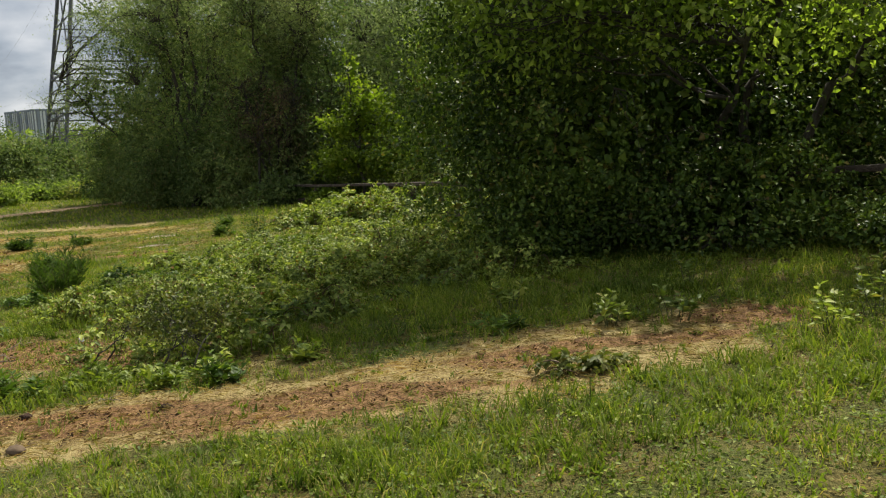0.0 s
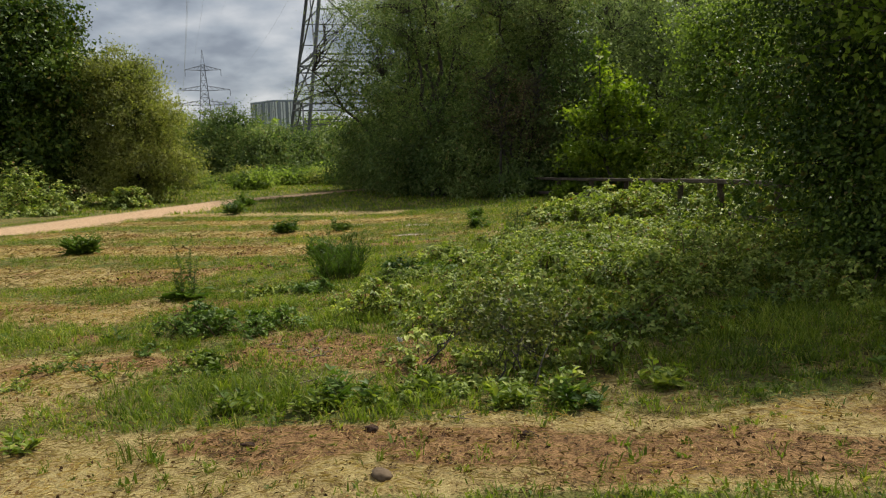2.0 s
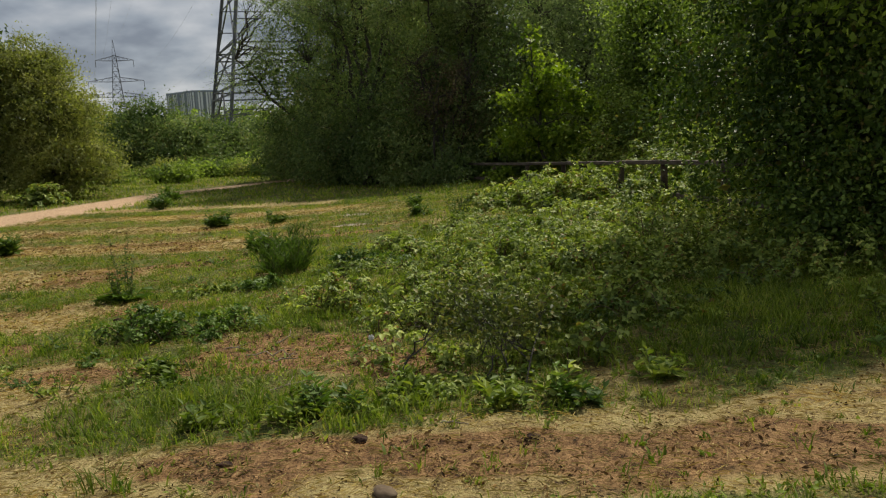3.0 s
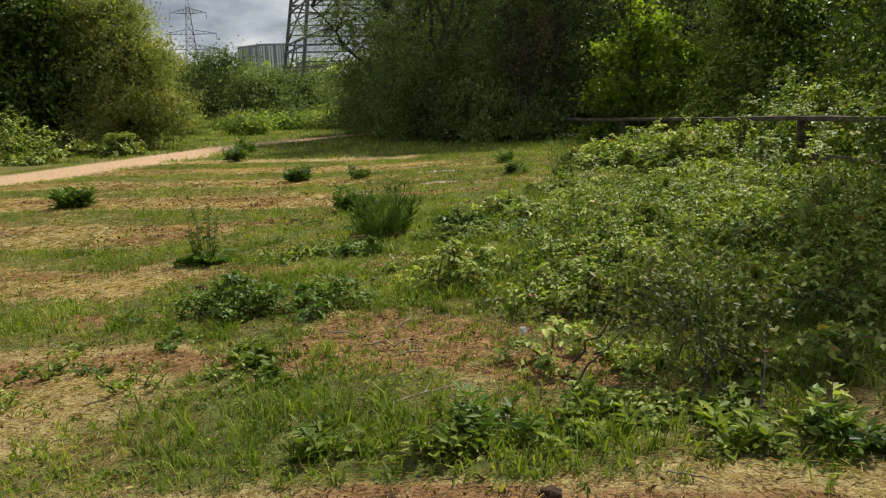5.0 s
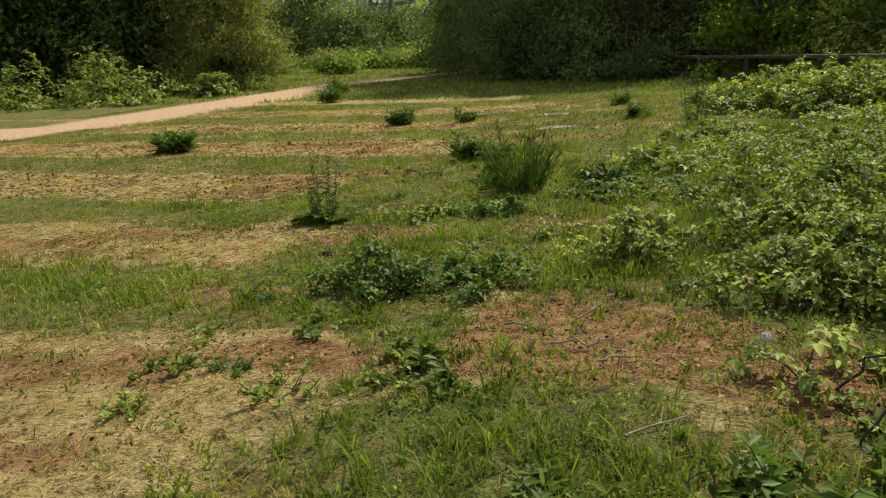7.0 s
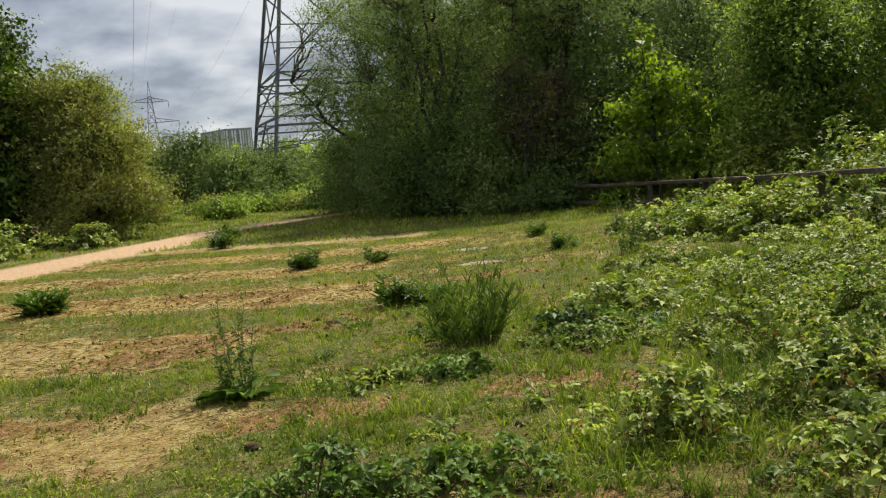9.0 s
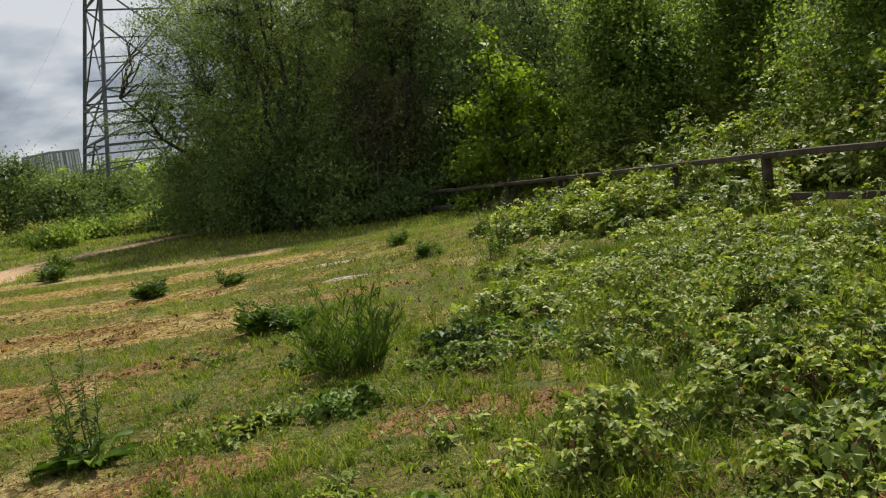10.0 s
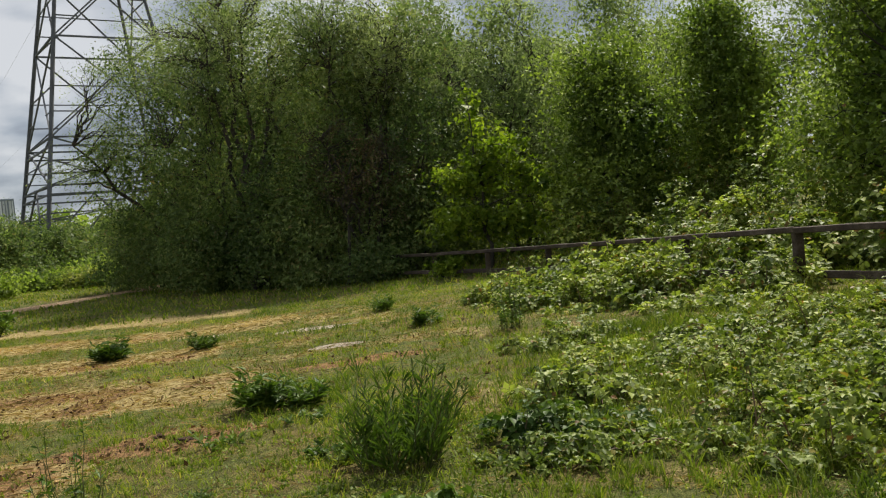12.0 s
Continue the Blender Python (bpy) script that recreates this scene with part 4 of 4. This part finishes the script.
def far_woods():
    """A band of woodland along the horizon."""
    r = np.random.default_rng(77)
    P, L = [], []
    for _ in range(300):
        a = radians(r.uniform(-75, 60))
        d = r.uniform(95, 150)
        h = r.uniform(4, 7.5) * (1.0 if a < -0.1 else 1.25)
        c = np.array([math.sin(a) * d, math.cos(a) * d, h * 0.45])
        q = random_dirs(r, 110) * np.array([4.0, 3.0, h * 0.5]) * (0.6 + 0.45 * r.random((110, 1)))
        P.append(c + q)
    p = np.concatenate(P)
    p = p[p[:, 2] > -0.4]
    L = 0.9 * (0.6 + 0.8 * r.random(len(p)))
    v, f = leaf_arrays(p, random_dirs(r, len(p)), unit(random_dirs(r, len(p)) * 0.6 + [0, 0, 0.8]), L, L * 0.8)
    tagged(put_mesh("far_woods", v, f, M_GREEN, None, "distant green woodland along the horizon"), category="woodland", kind="stuff")


far_woods()

# ---- fence ----
FENCE = [(-6.25, 31.9, 0.36), (-4.95, 29.8, 0.39), (-3.65, 27.7, 0.43), (-2.45, 25.44, 0.49), (-1.72, 22.85, 0.57), (-0.99, 20.26, 0.66),
         (-0.28, 17.7, 0.74), (0.45, 15.1, 0.80), (1.4, 12.7, 0.86), (3.1, 10.75, 0.92), (5.4, 9.75, 1.0), (8.0, 9.35, 1.1)]


def make_fence():
    root = empty_at("fence", FENCE[5][0], FENCE[5][1], float(height(FENCE[5][0], FENCE[5][1])), "weathered post-and-rail timber fence sunk in brambles", "fence")
    o = Vector(root.location)
    r = random.Random(8)

    def beam(name, a, b, w, h, inset=0.0):
        a, b = Vector(a), Vector(b)
        d = (b - a).normalized()
        s = d.cross(Vector((0, 0, 1)))
        s = s.normalized() if s.length > 0.1 else Vector((1, 0, 0))
        u = s.cross(d).normalized()
        bm = bmesh.new()
        rings = []
        n = 6
        for i in range(n):
            t = i / (n - 1)
            c = a.lerp(b, t) - o + s * r.uniform(-0.006, 0.006) + u * r.uniform(-0.006, 0.006)
            k = 0.22
            prof = [(-1 + k, -1), (1 - k, -1), (1, -1 + k), (1, 1 - k), (1 - k, 1), (-1 + k, 1), (-1, 1 - k), (-1, -1 + k)]
            rings.append([bm.verts.new(c + s * (w / 2) * x * r.uniform(0.95, 1.04) + u * (h / 2) * y * r.uniform(0.95, 1.04)) for x, y in prof])
        for p, q in zip(rings, rings[1:]):
            for i in range(8):
                bm.faces.new((p[i], p[(i + 1) % 8], q[(i + 1) % 8], q[i]))
        bm.faces.new(rings[0][::-1]); bm.faces.new(rings[-1])
        bmesh.ops.recalc_face_normals(bm, faces=bm.faces)
        return part(name, bm, M_TIMBER, root)

    for i, (x, y, z) in enumerate(FENCE):
        g = float(height(x, y))
        q = FENCE[min(i + 1, len(FENCE) - 1)]
        beam("post", (x + r.uniform(-0.02, 0.02), y, g - 0.15), (x, y, z - 0.085), 0.125, 0.125)
        if i + 1 < len(FENCE):
            a, b = Vector((x, y, z - 0.045)), Vector((q[0], q[1], q[2] - 0.045 + r.uniform(-0.01, 0.01)))
            e = (b - a).normalized() * 0.004
            beam("top_rail", a + e, b - e, 0.125, 0.085)
            side = (b - a).cross(Vector((0, 0, 1))).normalized() * 0.085
            drop = Vector((0, 0, 0.60 if i > 3 else 0.5))
            if i not in (9,):
                beam("lower_rail", a + side * 0 - drop + (b - a).normalized() * 0.07, b - drop - (b - a).normalized() * 0.07, 0.05, 0.10)


make_fence()

# ---- brambles ----
MOUNDS = [(-3.4, 21.8, 1.15, 1.1, 0.75), (-2.3, 20.6, 1.2, 1.1, 0.95), (-1.35, 19.2, 1.1, 1.0, 0.95), (-0.75, 17.9, 0.9, 0.9, 0.70), (-2.6, 18.9, 0.95, 0.8, 0.62), (-3.5, 20.0, 0.8, 0.8, 0.5), (-2.0, 17.1, 0.6, 0.5, 0.42),
          (-0.5, 13.5, 1.4, 1.3, 0.70), (-1.7, 13.7, 1.3, 1.2, 0.62), (-2.8, 12.9, 1.1, 1.1, 0.52), (-1.0, 11.8, 1.3, 1.0, 0.62), (-2.2, 11.4, 1.1, 0.9, 0.52), (-0.3, 10.7, 1.0, 0.8, 0.5), (-1.4, 10.1, 0.9, 0.7, 0.46),
          (-3.35, 11.5, 0.75, 0.7, 0.42), (-2.5, 10.1, 0.85, 0.65, 0.46), (-3.1, 14.6, 1.0, 0.7, 0.36), (-1.6, 15.1, 1.2, 0.7, 0.38), (-2.5, 8.8, 0.8, 0.6, 0.46), (-3.25, 9.9, 0.55, 0.5, 0.40), (-3.1, 8.55, 0.5, 0.4, 0.34),
          (-1.3, 8.4, 0.75, 0.5, 0.34), (0.6, 9.6, 0.9, 0.6, 0.4), (-4.3, 13.0, 0.5, 0.45, 0.32), (-3.9, 15.9, 0.7, 0.5, 0.34), (-4.6, 11.7, 0.45, 0.4, 0.3)]
for k, (x, y, rx, ry, h) in enumerate(MOUNDS):
    make_bramble(x, y, rx, ry, h * (0.68 if y > 16 else 0.74), 200 + k, int((1000 if y > 13 else 1700) * rx * ry) + 300, (0.042 if y < 13 else 0.052) if y < 16 else 0.078)
# behind the fence it climbs into the trees
for k, (x, y, rx, ry, h) in enumerate(((0.9, 22.8, 1.4, 1.6, 1.1), (3.0, 22.0, 1.8, 1.6, 2.3), (1.6, 25.8, 2.0, 1.8, 2.4), (-0.6, 28.0, 1.6, 1.4, 1.7), (4.4, 24.5, 2.0, 2.0, 3.2), (0.2, 25.0, 1.0, 1.0, 0.8), (2.2, 18.2, 1.2, 1.4, 1.5), (2.6, 28.6, 2.0, 1.6, 2.8), (5.4, 28.0, 2.0, 2.0, 3.2), (0.7, 20.2, 0.9, 1.2, 0.8))):
    make_bramble(x, y, rx, ry, h, 260 + k, 1900, 0.10, None, "tall bramble thicket climbing behind the timber fence", "bramble_thicket", "brambles behind the fence")

# ---- single plants ----
make_tree("grey_shrub", -2.35, 7.0, [(0.05, 0, 0.24, 0.5, 0.42, 0.22), (-0.15, 0.1, 0.40, 0.3, 0.3, 0.22), (0.3, 0.15, 0.34, 0.22, 0.22, 0.2)], 90, 18, 0.04, M_GREY, "small twiggy grey-green shrub with brownish new leaves", "shrub", seed=150, sigma=0.10, stems=12, thick=0.008, limbs=90, slim=0.6, droop=-0.2, core=0)
for k, (x, y, rx, ry, h) in enumerate(((-1.8, 7.2, 0.4, 0.3, 0.3), (-2.85, 7.2, 0.35, 0.3, 0.25), (-2.3, 6.55, 0.4, 0.22, 0.16), (-2.2, 7.8, 0.6, 0.4, 0.36))):
    make_bramble(x, y, rx, ry, h, 340 + k, 220, 0.045, None, "bramble sprays growing round a twiggy shrub")
make_bramble(-5.75, 8.35, 0.42, 0.3, 0.25, 330, 420, 0.04, M_DOCK, "low dark green leafy shrub in the short turf", "low_shrub", "low shrubs in the turf")
make_bramble(-5.1, 8.5, 0.45, 0.32, 0.25, 331, 440, 0.04, M_DOCK, "low dark green leafy shrub in the short turf", "low_shrub", "low shrubs in the turf")
make_bramble(-4.1, 9.3, 0.42, 0.32, 0.3, 332, 520, 0.042, M_BRAMBLE, "small bramble shoot in a ring of lush grass")
make_bramble(-6.4, 10.9, 0.3, 0.25, 0.25, 333, 260, 0.05, M_BRAMBLE, "small bramble shoot in short turf")
make_bramble(-5.6, 10.9, 0.22, 0.2, 0.3, 334, 220, 0.05, M_DOCK, "small dark leafy weed in short turf", "low_shrub", "low shrubs in the turf")
make_bramble(-4.5, 12.2, 0.6, 0.4, 0.3, 335, 520, 0.06, M_DOCK, "low dark green leafy shrub in the short turf", "low_shrub", "low shrubs in the turf")
make_stalks("reed_clump", -5.72, 12.1, 56, 0.84, 0.34, "dense upright clump of dark green leafy stems", 160, 0.17, 16, M_DOCK, 0.32, "weed", 0.10, False, 0, "", 1.3)
make_stalks("tall_dock", -7.35, 10.75, 16, 0.85, 0.14, "tall dark dock with seed stalks and broad low leaves", 161, 0.09, 18, M_DOCK, 0.16, "weed", 0.3)
make_rosette("dock_leaves", -7.3, 10.7, 26, 0.30, "broad dock leaves round a tall stalk", 162, 0.9, M_DOCK, 0.3)
make_stalks("tall_weed", -4.27, 17.9, 14, 1.15, 0.2, "tall leafy weed standing in front of the brambles", 163, 0.10, 26, M_DOCK, 0.1, "weed", 0.25)
for k, (x, y, n, L) in enumerate(((-7.1, 14.6, 46, 0.36), (-10.6, 20.3, 40, 0.40), (-9.1, 20.3, 30, 0.30), (-13.4, 16.2, 60, 0.46), (-6.7, 14.4, 24, 0.3), (-5.4, 19.6, 24, 0.3), (-15.8, 27.0, 30, 0.5), (-17.6, 31.0, 34, 0.55), (-6.2, 22.6, 26, 0.3))):
    make_stalks("dock_plant", x, y, n // 2 + 6, L * 1.15, L * 0.55, "bushy dark green dock with arching leaves", 170 + k, L * 0.5, 12, M_DOCK, 0.45, "weed", 0.3, False, 0, "docks in the field")
for k, (x, y, h) in enumerate(((-3.14, 6.12, 0.26), (-3.35, 6.0, 0.2), (-3.9, 5.95, 0.18), (-1.66, 6.25, 0.2), (-2.1, 6.2, 0.18), (-4.95, 7.2, 0.12), (0.35, 6.95, 0.18), (-1.2, 6.65, 0.18), (-2.75, 6.35, 0.2))):
    make_stalks("leafy_weed", x, y, 12, h, 0.16, "leafy green weed at the edge of the dead strip", 190 + k, 0.10, 12, M_WEED if k % 3 else M_DOCK, 0.5, "weed", 0.42, False, 0, "weeds along the dead strip")
for k, (x, y, h) in enumerate(((2.62, 5.95, 0.36), (1.2, 6.7, 0.42), (1.75, 6.75, 0.3), (3.1, 6.3, 0.42), (-1.75, 6.3, 0.22), (0.5, 7.6, 0.4), (2.2, 8.0, 0.45), (3.6, 7.3, 0.4))):
    make_stalks("nettle", x, y, 7, h, 0.13, "pale green nettle-like weed with drooping leaves", 400 + k, 0.11, 10, M_BRAMBLE, 0.25, "weed", 0.5, True, 0, "nettles by the thicket")
make_bramble(0.86, 5.55, 0.22, 0.12, 0.17, 336, 130, 0.05, M_GREY, "small straggling bramble shoot on dead straw")


WEEDS = random.Random(31)
for k in range(46):
    x, y = WEEDS.uniform(-8.5, 1.5), WEEDS.uniform(5.0, 14.5)
    if float(soil_at(np.array([x]), np.array([y]))[0]) > 0.6 or (x > -3.5 and y > 7.0):
        continue
    make_stalks("meadow_weed", x, y, WEEDS.randint(6, 12), WEEDS.uniform(0.08, 0.17), WEEDS.uniform(0.08, 0.2), "small leafy green weed in patchy turf", 600 + k, WEEDS.uniform(0.05, 0.09), 9, WEEDS.choice((M_WEED, M_DOCK, M_BRAMBLE)), 0.7, "weed", 0.45, False, 0, "small weeds in the turf")


def small_things():
    r = np.random.default_rng(9)

    def lump(name, x, y, rx, ry, rz, mat, label, cat, rough=0.22):
        bm = bmesh.new()
        bmesh.ops.create_icosphere(bm, subdivisions=3, radius=1)
        off = r.random(3) * 50
        for v in bm.verts:
            k = 1 + rough * noise.noise(v.co * 1.6 + Vector(off)) + rough * 0.6 * noise.noise(v.co * 5 + Vector(off))
            v.co = Vector((v.co.x * rx * k, v.co.y * ry * k, v.co.z * rz * k))
        me = bpy.data.meshes.new(name)
        bm.to_mesh(me); bm.free()
        me.materials.append(mat)
        for p in me.polygons:
            p.use_smooth = True
        ob = tagged(new(name, me), label, cat)
        ob.location = (x, y, float(height(x, y)) + rz * 0.25)
        ob.rotation_euler = (0, 0, r.random() * 3)
        return ob

    lump("stone", -2.52, 4.88, 0.075, 0.05, 0.032, M_STONE, "flat pale brown stone lying in dead straw", "stone")
    for x, y, s in ((-2.85, 5.62, 0.06), (-6.62, 9.4, 0.075), (-6.2, 9.5, 0.085), (-4.95, 9.55, 0.06), (-6.05, 8.95, 0.06), (-4.2, 8.9, 0.06), (-5.3, 7.6, 0.055), (-7.6, 13.6, 0.08), (-7.9, 13.9, 0.07), (-3.5, 5.3, 0.05), (-1.9, 5.6, 0.05), (-4.8, 9.3, 0.05)):
        tagged(lump("earth_clod", x, y, s * 0.75, s * 0.6, s * 0.36, M_CLOD, "dark crumbly clod of earth on bare soil", "clod", 0.5), group="clods on the bare soil")
    for x, y, a, L in ((-4.15, 8.02, 0.9, 0.28), (-4.1, 7.45, -0.1, 0.42), (-3.62, 6.6, 0.6, 0.34), (-4.5, 7.7, -0.4, 0.26), (-3.9, 7.3, 0.3, 0.22), (-6.0, 9.9, 0.7, 0.2), (-5.0, 10.6, 0.3, 0.22), (-2.35, 5.75, -0.5, 0.16), (-3.05, 8.2, 0.2, 0.2)):
        line = bend(r, (-L / 2, 0, 0.012), (L / 2, 0.04, 0.02), 7, 0.06, 0.04)
        line[:, 2] = np.maximum(line[:, 2], 0.008)
        pieces = [tube_arrays(line, np.linspace(0.007, 0.003, 7), 5), tube_arrays(bend(r, line[3], line[3] + [0.06, 0.08, 0.03], 4, 0.1, 0.03), np.linspace(0.004, 0.002, 4), 4)]
        v, f = join(pieces)
        ob = put_mesh("twig", v, f, M_TWIG, None, "thin dry grey twig lying on bare soil")
        tagged(ob, category="twig", group="twigs on the bare soil")
        ob.location, ob.rotation_euler = (x, y, float(height(x, y)) + 0.004), (0, 0, a)
    x, y = -3.25, 7.34
    root = empty_at("dandelion", x, y, float(height(x, y)), "dandelion seed head on a thin stalk", "flower")
    v, f = tube_arrays(bend(r, (0, 0, 0), (0.01, 0.01, 0.16), 5, 0, 0.01), np.full(5, 0.002), 4)
    put_mesh("stalk", v, f, M_STEM, root)
    d = random_dirs(r, 160)
    v, f = leaf_arrays(np.array([0.01, 0.01, 0.16]) + d * 0.006, d, random_dirs(r, 160), np.full(160, 0.02), np.full(160, 0.006))
    put_mesh("seed_head", v, f, M_FLUFF, root, "round white seed head")
    return root


small_things()

# ---- grass and weeds ----
def lush_at(x, y):
    """Where the grass stands tall: by the thicket, round the brambles and in drifts."""
    a = 0.6 * smooth(6.6, 7.6, y + 0.25 * x) * smooth(-2.6, -1.4, x) * smooth(11.5, 10, y)
    b = blobs(x, y, [(-4.1, 9.1, 0.75, 0.55), (-3.6, 6.15, 1.5, 0.45), (-4.5, 6.0, 0.9, 0.4), (-2.2, 15.9, 2.4, 0.7), (-3.4, 10.6, 0.6, 1.2), (-1.2, 7.2, 1.6, 0.45), (-5.0, 13.2, 0.8, 0.9), (-6.0, 7.9, 1.2, 0.28), (-7.8, 8.2, 1.5, 0.3), (-2.4, 12.4, 2.2, 3.2), (0.0, 8.2, 2.5, 0.8)], 0.5)
    band = 0.95 * smooth(0.75, 0.35, np.abs(y - 4.35 - 0.4 * x) + 0.6 * (fbm(x, y, 1.3, 51) - 0.5)) * smooth(-2.2, -1.2, x) * smooth(4.2, 3.2, x)
    b = np.maximum(b, band)
    c = 0.75 * smooth(0.56, 0.70, fbm(x, y, 0.9, 61))
    return np.clip(np.maximum(np.maximum(a, b), c), 0, 1)


def green_at(x, y):
    g = 1 - np.clip(1.3 * straw_at(x, y), 0, 0.96)
    g = g * (1 - 0.6 * soil_at(x, y)) * (1 - path_at(x, y)) * (1 - 0.9 * mud_at(x, y))
    return np.clip(g * (0.24 + 0.62 * fbm(x, y, 1.7, 71) + 0.6 * smooth(0.42, 0.62, fbm(x, y, 4.5, 73))), 0, 1)


def tufts(r, n, per, box, density, tall, wide):
    """Blades fanning out of common roots, in tufts of different size."""
    x, y = scatter(r, n, box, density)
    k = len(x)
    size = 0.45 + 0.9 * r.random(k) ** 1.5
    own = np.repeat(np.arange(k), per)
    m = len(own)
    g = r.normal(size=(m, 2)) * (0.022 * size)[own][:, None]
    h = tall * size[own] * (0.45 + 0.75 * r.random(m))
    return blade_arrays(r, x[own] + g[:, 0], y[own] + g[:, 1], h, wide * (0.7 + 0.6 * r.random(m)), 0.25 + 0.95 * r.random(m))


def grow():
    r = np.random.default_rng(5)
    # turf
    for name, box, n, wide, tall, label in (
            ("grass", (-12.5, 5.0, 3.0, 14.0), 160000, 0.0066, 0.058, "short patchy green meadow grass"),
            ("grass", (-22.0, 6.0, 14.0, 27.0), 190000, 0.0135, 0.056, "short green grass in the middle of the field"),
            ("grass", (-36.0, 10.0, 27.0, 62.0), 100000, 0.045, 0.085, "rough green grass at the field's end")):
        x, y = scatter(r, n, box, green_at)
        lush = lush_at(x, y)
        h = tall * (0.35 + 0.7 * r.random(len(x)) + 0.9 * smooth(0.45, 0.65, fbm(x, y, 4.5, 73))) * (1 + 0.5 * lush)
        v, f = (blade_arrays if wide < 0.01 else spike_arrays)(r, x, y, h, wide * (0.7 + 0.6 * r.random(len(x))), 0.35 + 0.6 * r.random(len(x)))
        tagged(put_mesh(name, v, f, M_GRASS, None, label), category="grass", kind="stuff")
    # tall grass
    v, f = tufts(r, 20000, 13, (-10.0, 5.0, 3.4, 17.0), lambda x, y: lush_at(x, y) ** 1.5 * (1 - soil_at(x, y)) * (1 - 0.8 * straw_at(x, y)), 0.15, 0.0085)
    tagged(put_mesh("tall_grass", v, f, M_TALL, None, "lush tall bright green grass round the brambles"), category="grass", kind="stuff")
    v, f = tufts(r, 12000, 10, (-11.0, 4.5, 3.0, 15.0), lambda x, y: np.clip(green_at(x, y) * 0.9 + 0.10, 0, 1), 0.085, 0.008)
    tagged(put_mesh("grass_tufts", v, f, M_GRASS, None, "small tufts of meadow grass with yellowing blades"), category="grass", kind="stuff")
    x, y = scatter(r, 26000, (-16.0, 4.0, 15.0, 40.0), lambda x, y: smooth(0.5, 0.7, fbm(x, y, 0.6, 61)) * (1 - np.clip(1.6 * straw_at(x, y), 0, 1)) * (1 - path_at(x, y)))
    v, f = blade_arrays(r, x, y, 0.13 * (0.5 + 0.8 * r.random(len(x))), np.full(len(x), 0.016), 0.3 + 0.5 * r.random(len(x)))
    tagged(put_mesh("tall_grass", v, f, M_TALL, None, "drifts of taller bright green grass across the field"), category="grass", kind="stuff")
    # dry straw lying on the dead strips
    for box, n, k in (((-12.0, 4.5, 2.5, 11.0), 120000, 1.0), ((-19.0, -5.0, 11.0, 26.0), 60000, 1.6)):
        x, y = scatter(r, n, box, lambda x, y: np.clip(straw_at(x, y) * (1 - 0.6 * soil_at(x, y)) + 0.10, 0, 1))
        a = r.random(len(x)) * 2 * np.pi
        d = np.stack([np.cos(a), np.sin(a), 0.12 + 0.3 * r.random(len(x)) ** 2], 1)
        L = 0.07 * k * (0.5 + r.random(len(x)))
        p = np.stack([x, y, height(x, y) + 0.002 + 0.014 * r.random(len(x))], 1)
        v, f = leaf_arrays(p, d, np.tile([0, 0, 1.0], (len(p), 1)), L, np.full(len(p), 0.0028 * k))
        tagged(put_mesh("straw", v, f, M_STRAW, None, "dry pale straw lying in dead strips"), category="straw", kind="stuff")
    # crumbs and litter on bare and dead ground
    for box, n, k in (((-10.0, 4.5, 3.0, 11.5), 110000, 1.0), ((-16.0, -4.0, 11.5, 20.0), 30000, 2.0)):
        x, y = scatter(r, n, box, lambda x, y: np.clip(0.9 * soil_at(x, y) + 0.35 * straw_at(x, y) + 0.10, 0, 1) * smooth(0.3, 0.6, fbm(x, y, 5.0, 33)))
        p = np.stack([x, y, height(x, y) + 0.001 + 0.012 * r.random(len(x))], 1)
        L = 0.026 * k * (0.4 + 1.1 * r.random(len(x)))
        v, f = leaf_arrays(p, random_dirs(r, len(p)) * [1, 1, 0.6], unit(r.normal(size=(len(p), 3)) * 0.6 + [0, 0, 1]), L, L * 0.5)
        tagged(put_mesh("plant_litter", v, f, M_LITTER, None, "brown crumbs and dead leaf litter on the soil"), category="litter", kind="stuff")
    # long grass growing up through the brambles
    v, f = tufts(r, 1500, 14, (-4.8, 1.0, 8.2, 17.0), lambda x, y: 0.25 + 0.6 * smooth(0.45, 0.62, fbm(x, y, 1.6, 95)), 0.24, 0.0065)
    tagged(put_mesh("tall_grass", v, f, M_TALL, None, "long bright grass growing up through the brambles"), category="grass", kind="stuff")
    v, f = tufts(r, 13000, 7, (-9.0, 4.0, 4.5, 14.0), lambda x, y: np.clip(green_at(x, y) + 0.15, 0, 1) * smooth(0.40, 0.60, fbm(x, y, 1.9, 97)), 0.062, 0.017)
    tagged(put_mesh("seedlings", v, f, M_WEED, None, "short yellow-green broad-leaved seedlings in the turf"), category="weed", kind="stuff")
    # clover and small broad weeds
    x, y = scatter(r, 130000, (-10.0, 5.0, 3.0, 13.0), lambda x, y: green_at(x, y) * np.maximum(0.08 + 0.75 * smooth(0.44, 0.62, fbm(x, y, 2.4, 91)), smooth(5.2, 4.3, y - 0.24 * x) * smooth(-2.6, -1.2, x) * 1.6))
    h = 0.015 + 0.05 * r.random(len(x))
    a = r.random(len(x)) * 2 * np.pi
    d = np.stack([np.cos(a), np.sin(a), 0.4 * r.normal(size=len(x))], 1)
    L = 0.023 * (0.5 + r.random(len(x)))
    v, f = leaf_arrays(np.stack([x, y, height(x, y) + h], 1), d, unit(r.normal(size=(len(x), 3)) * 0.6 + [0, 0, 1]), L, L * 0.7)
    tagged(put_mesh("clover", v, f, M_WEED, None, "low bright green clover and small weeds"), category="clover", kind="stuff")


grow()
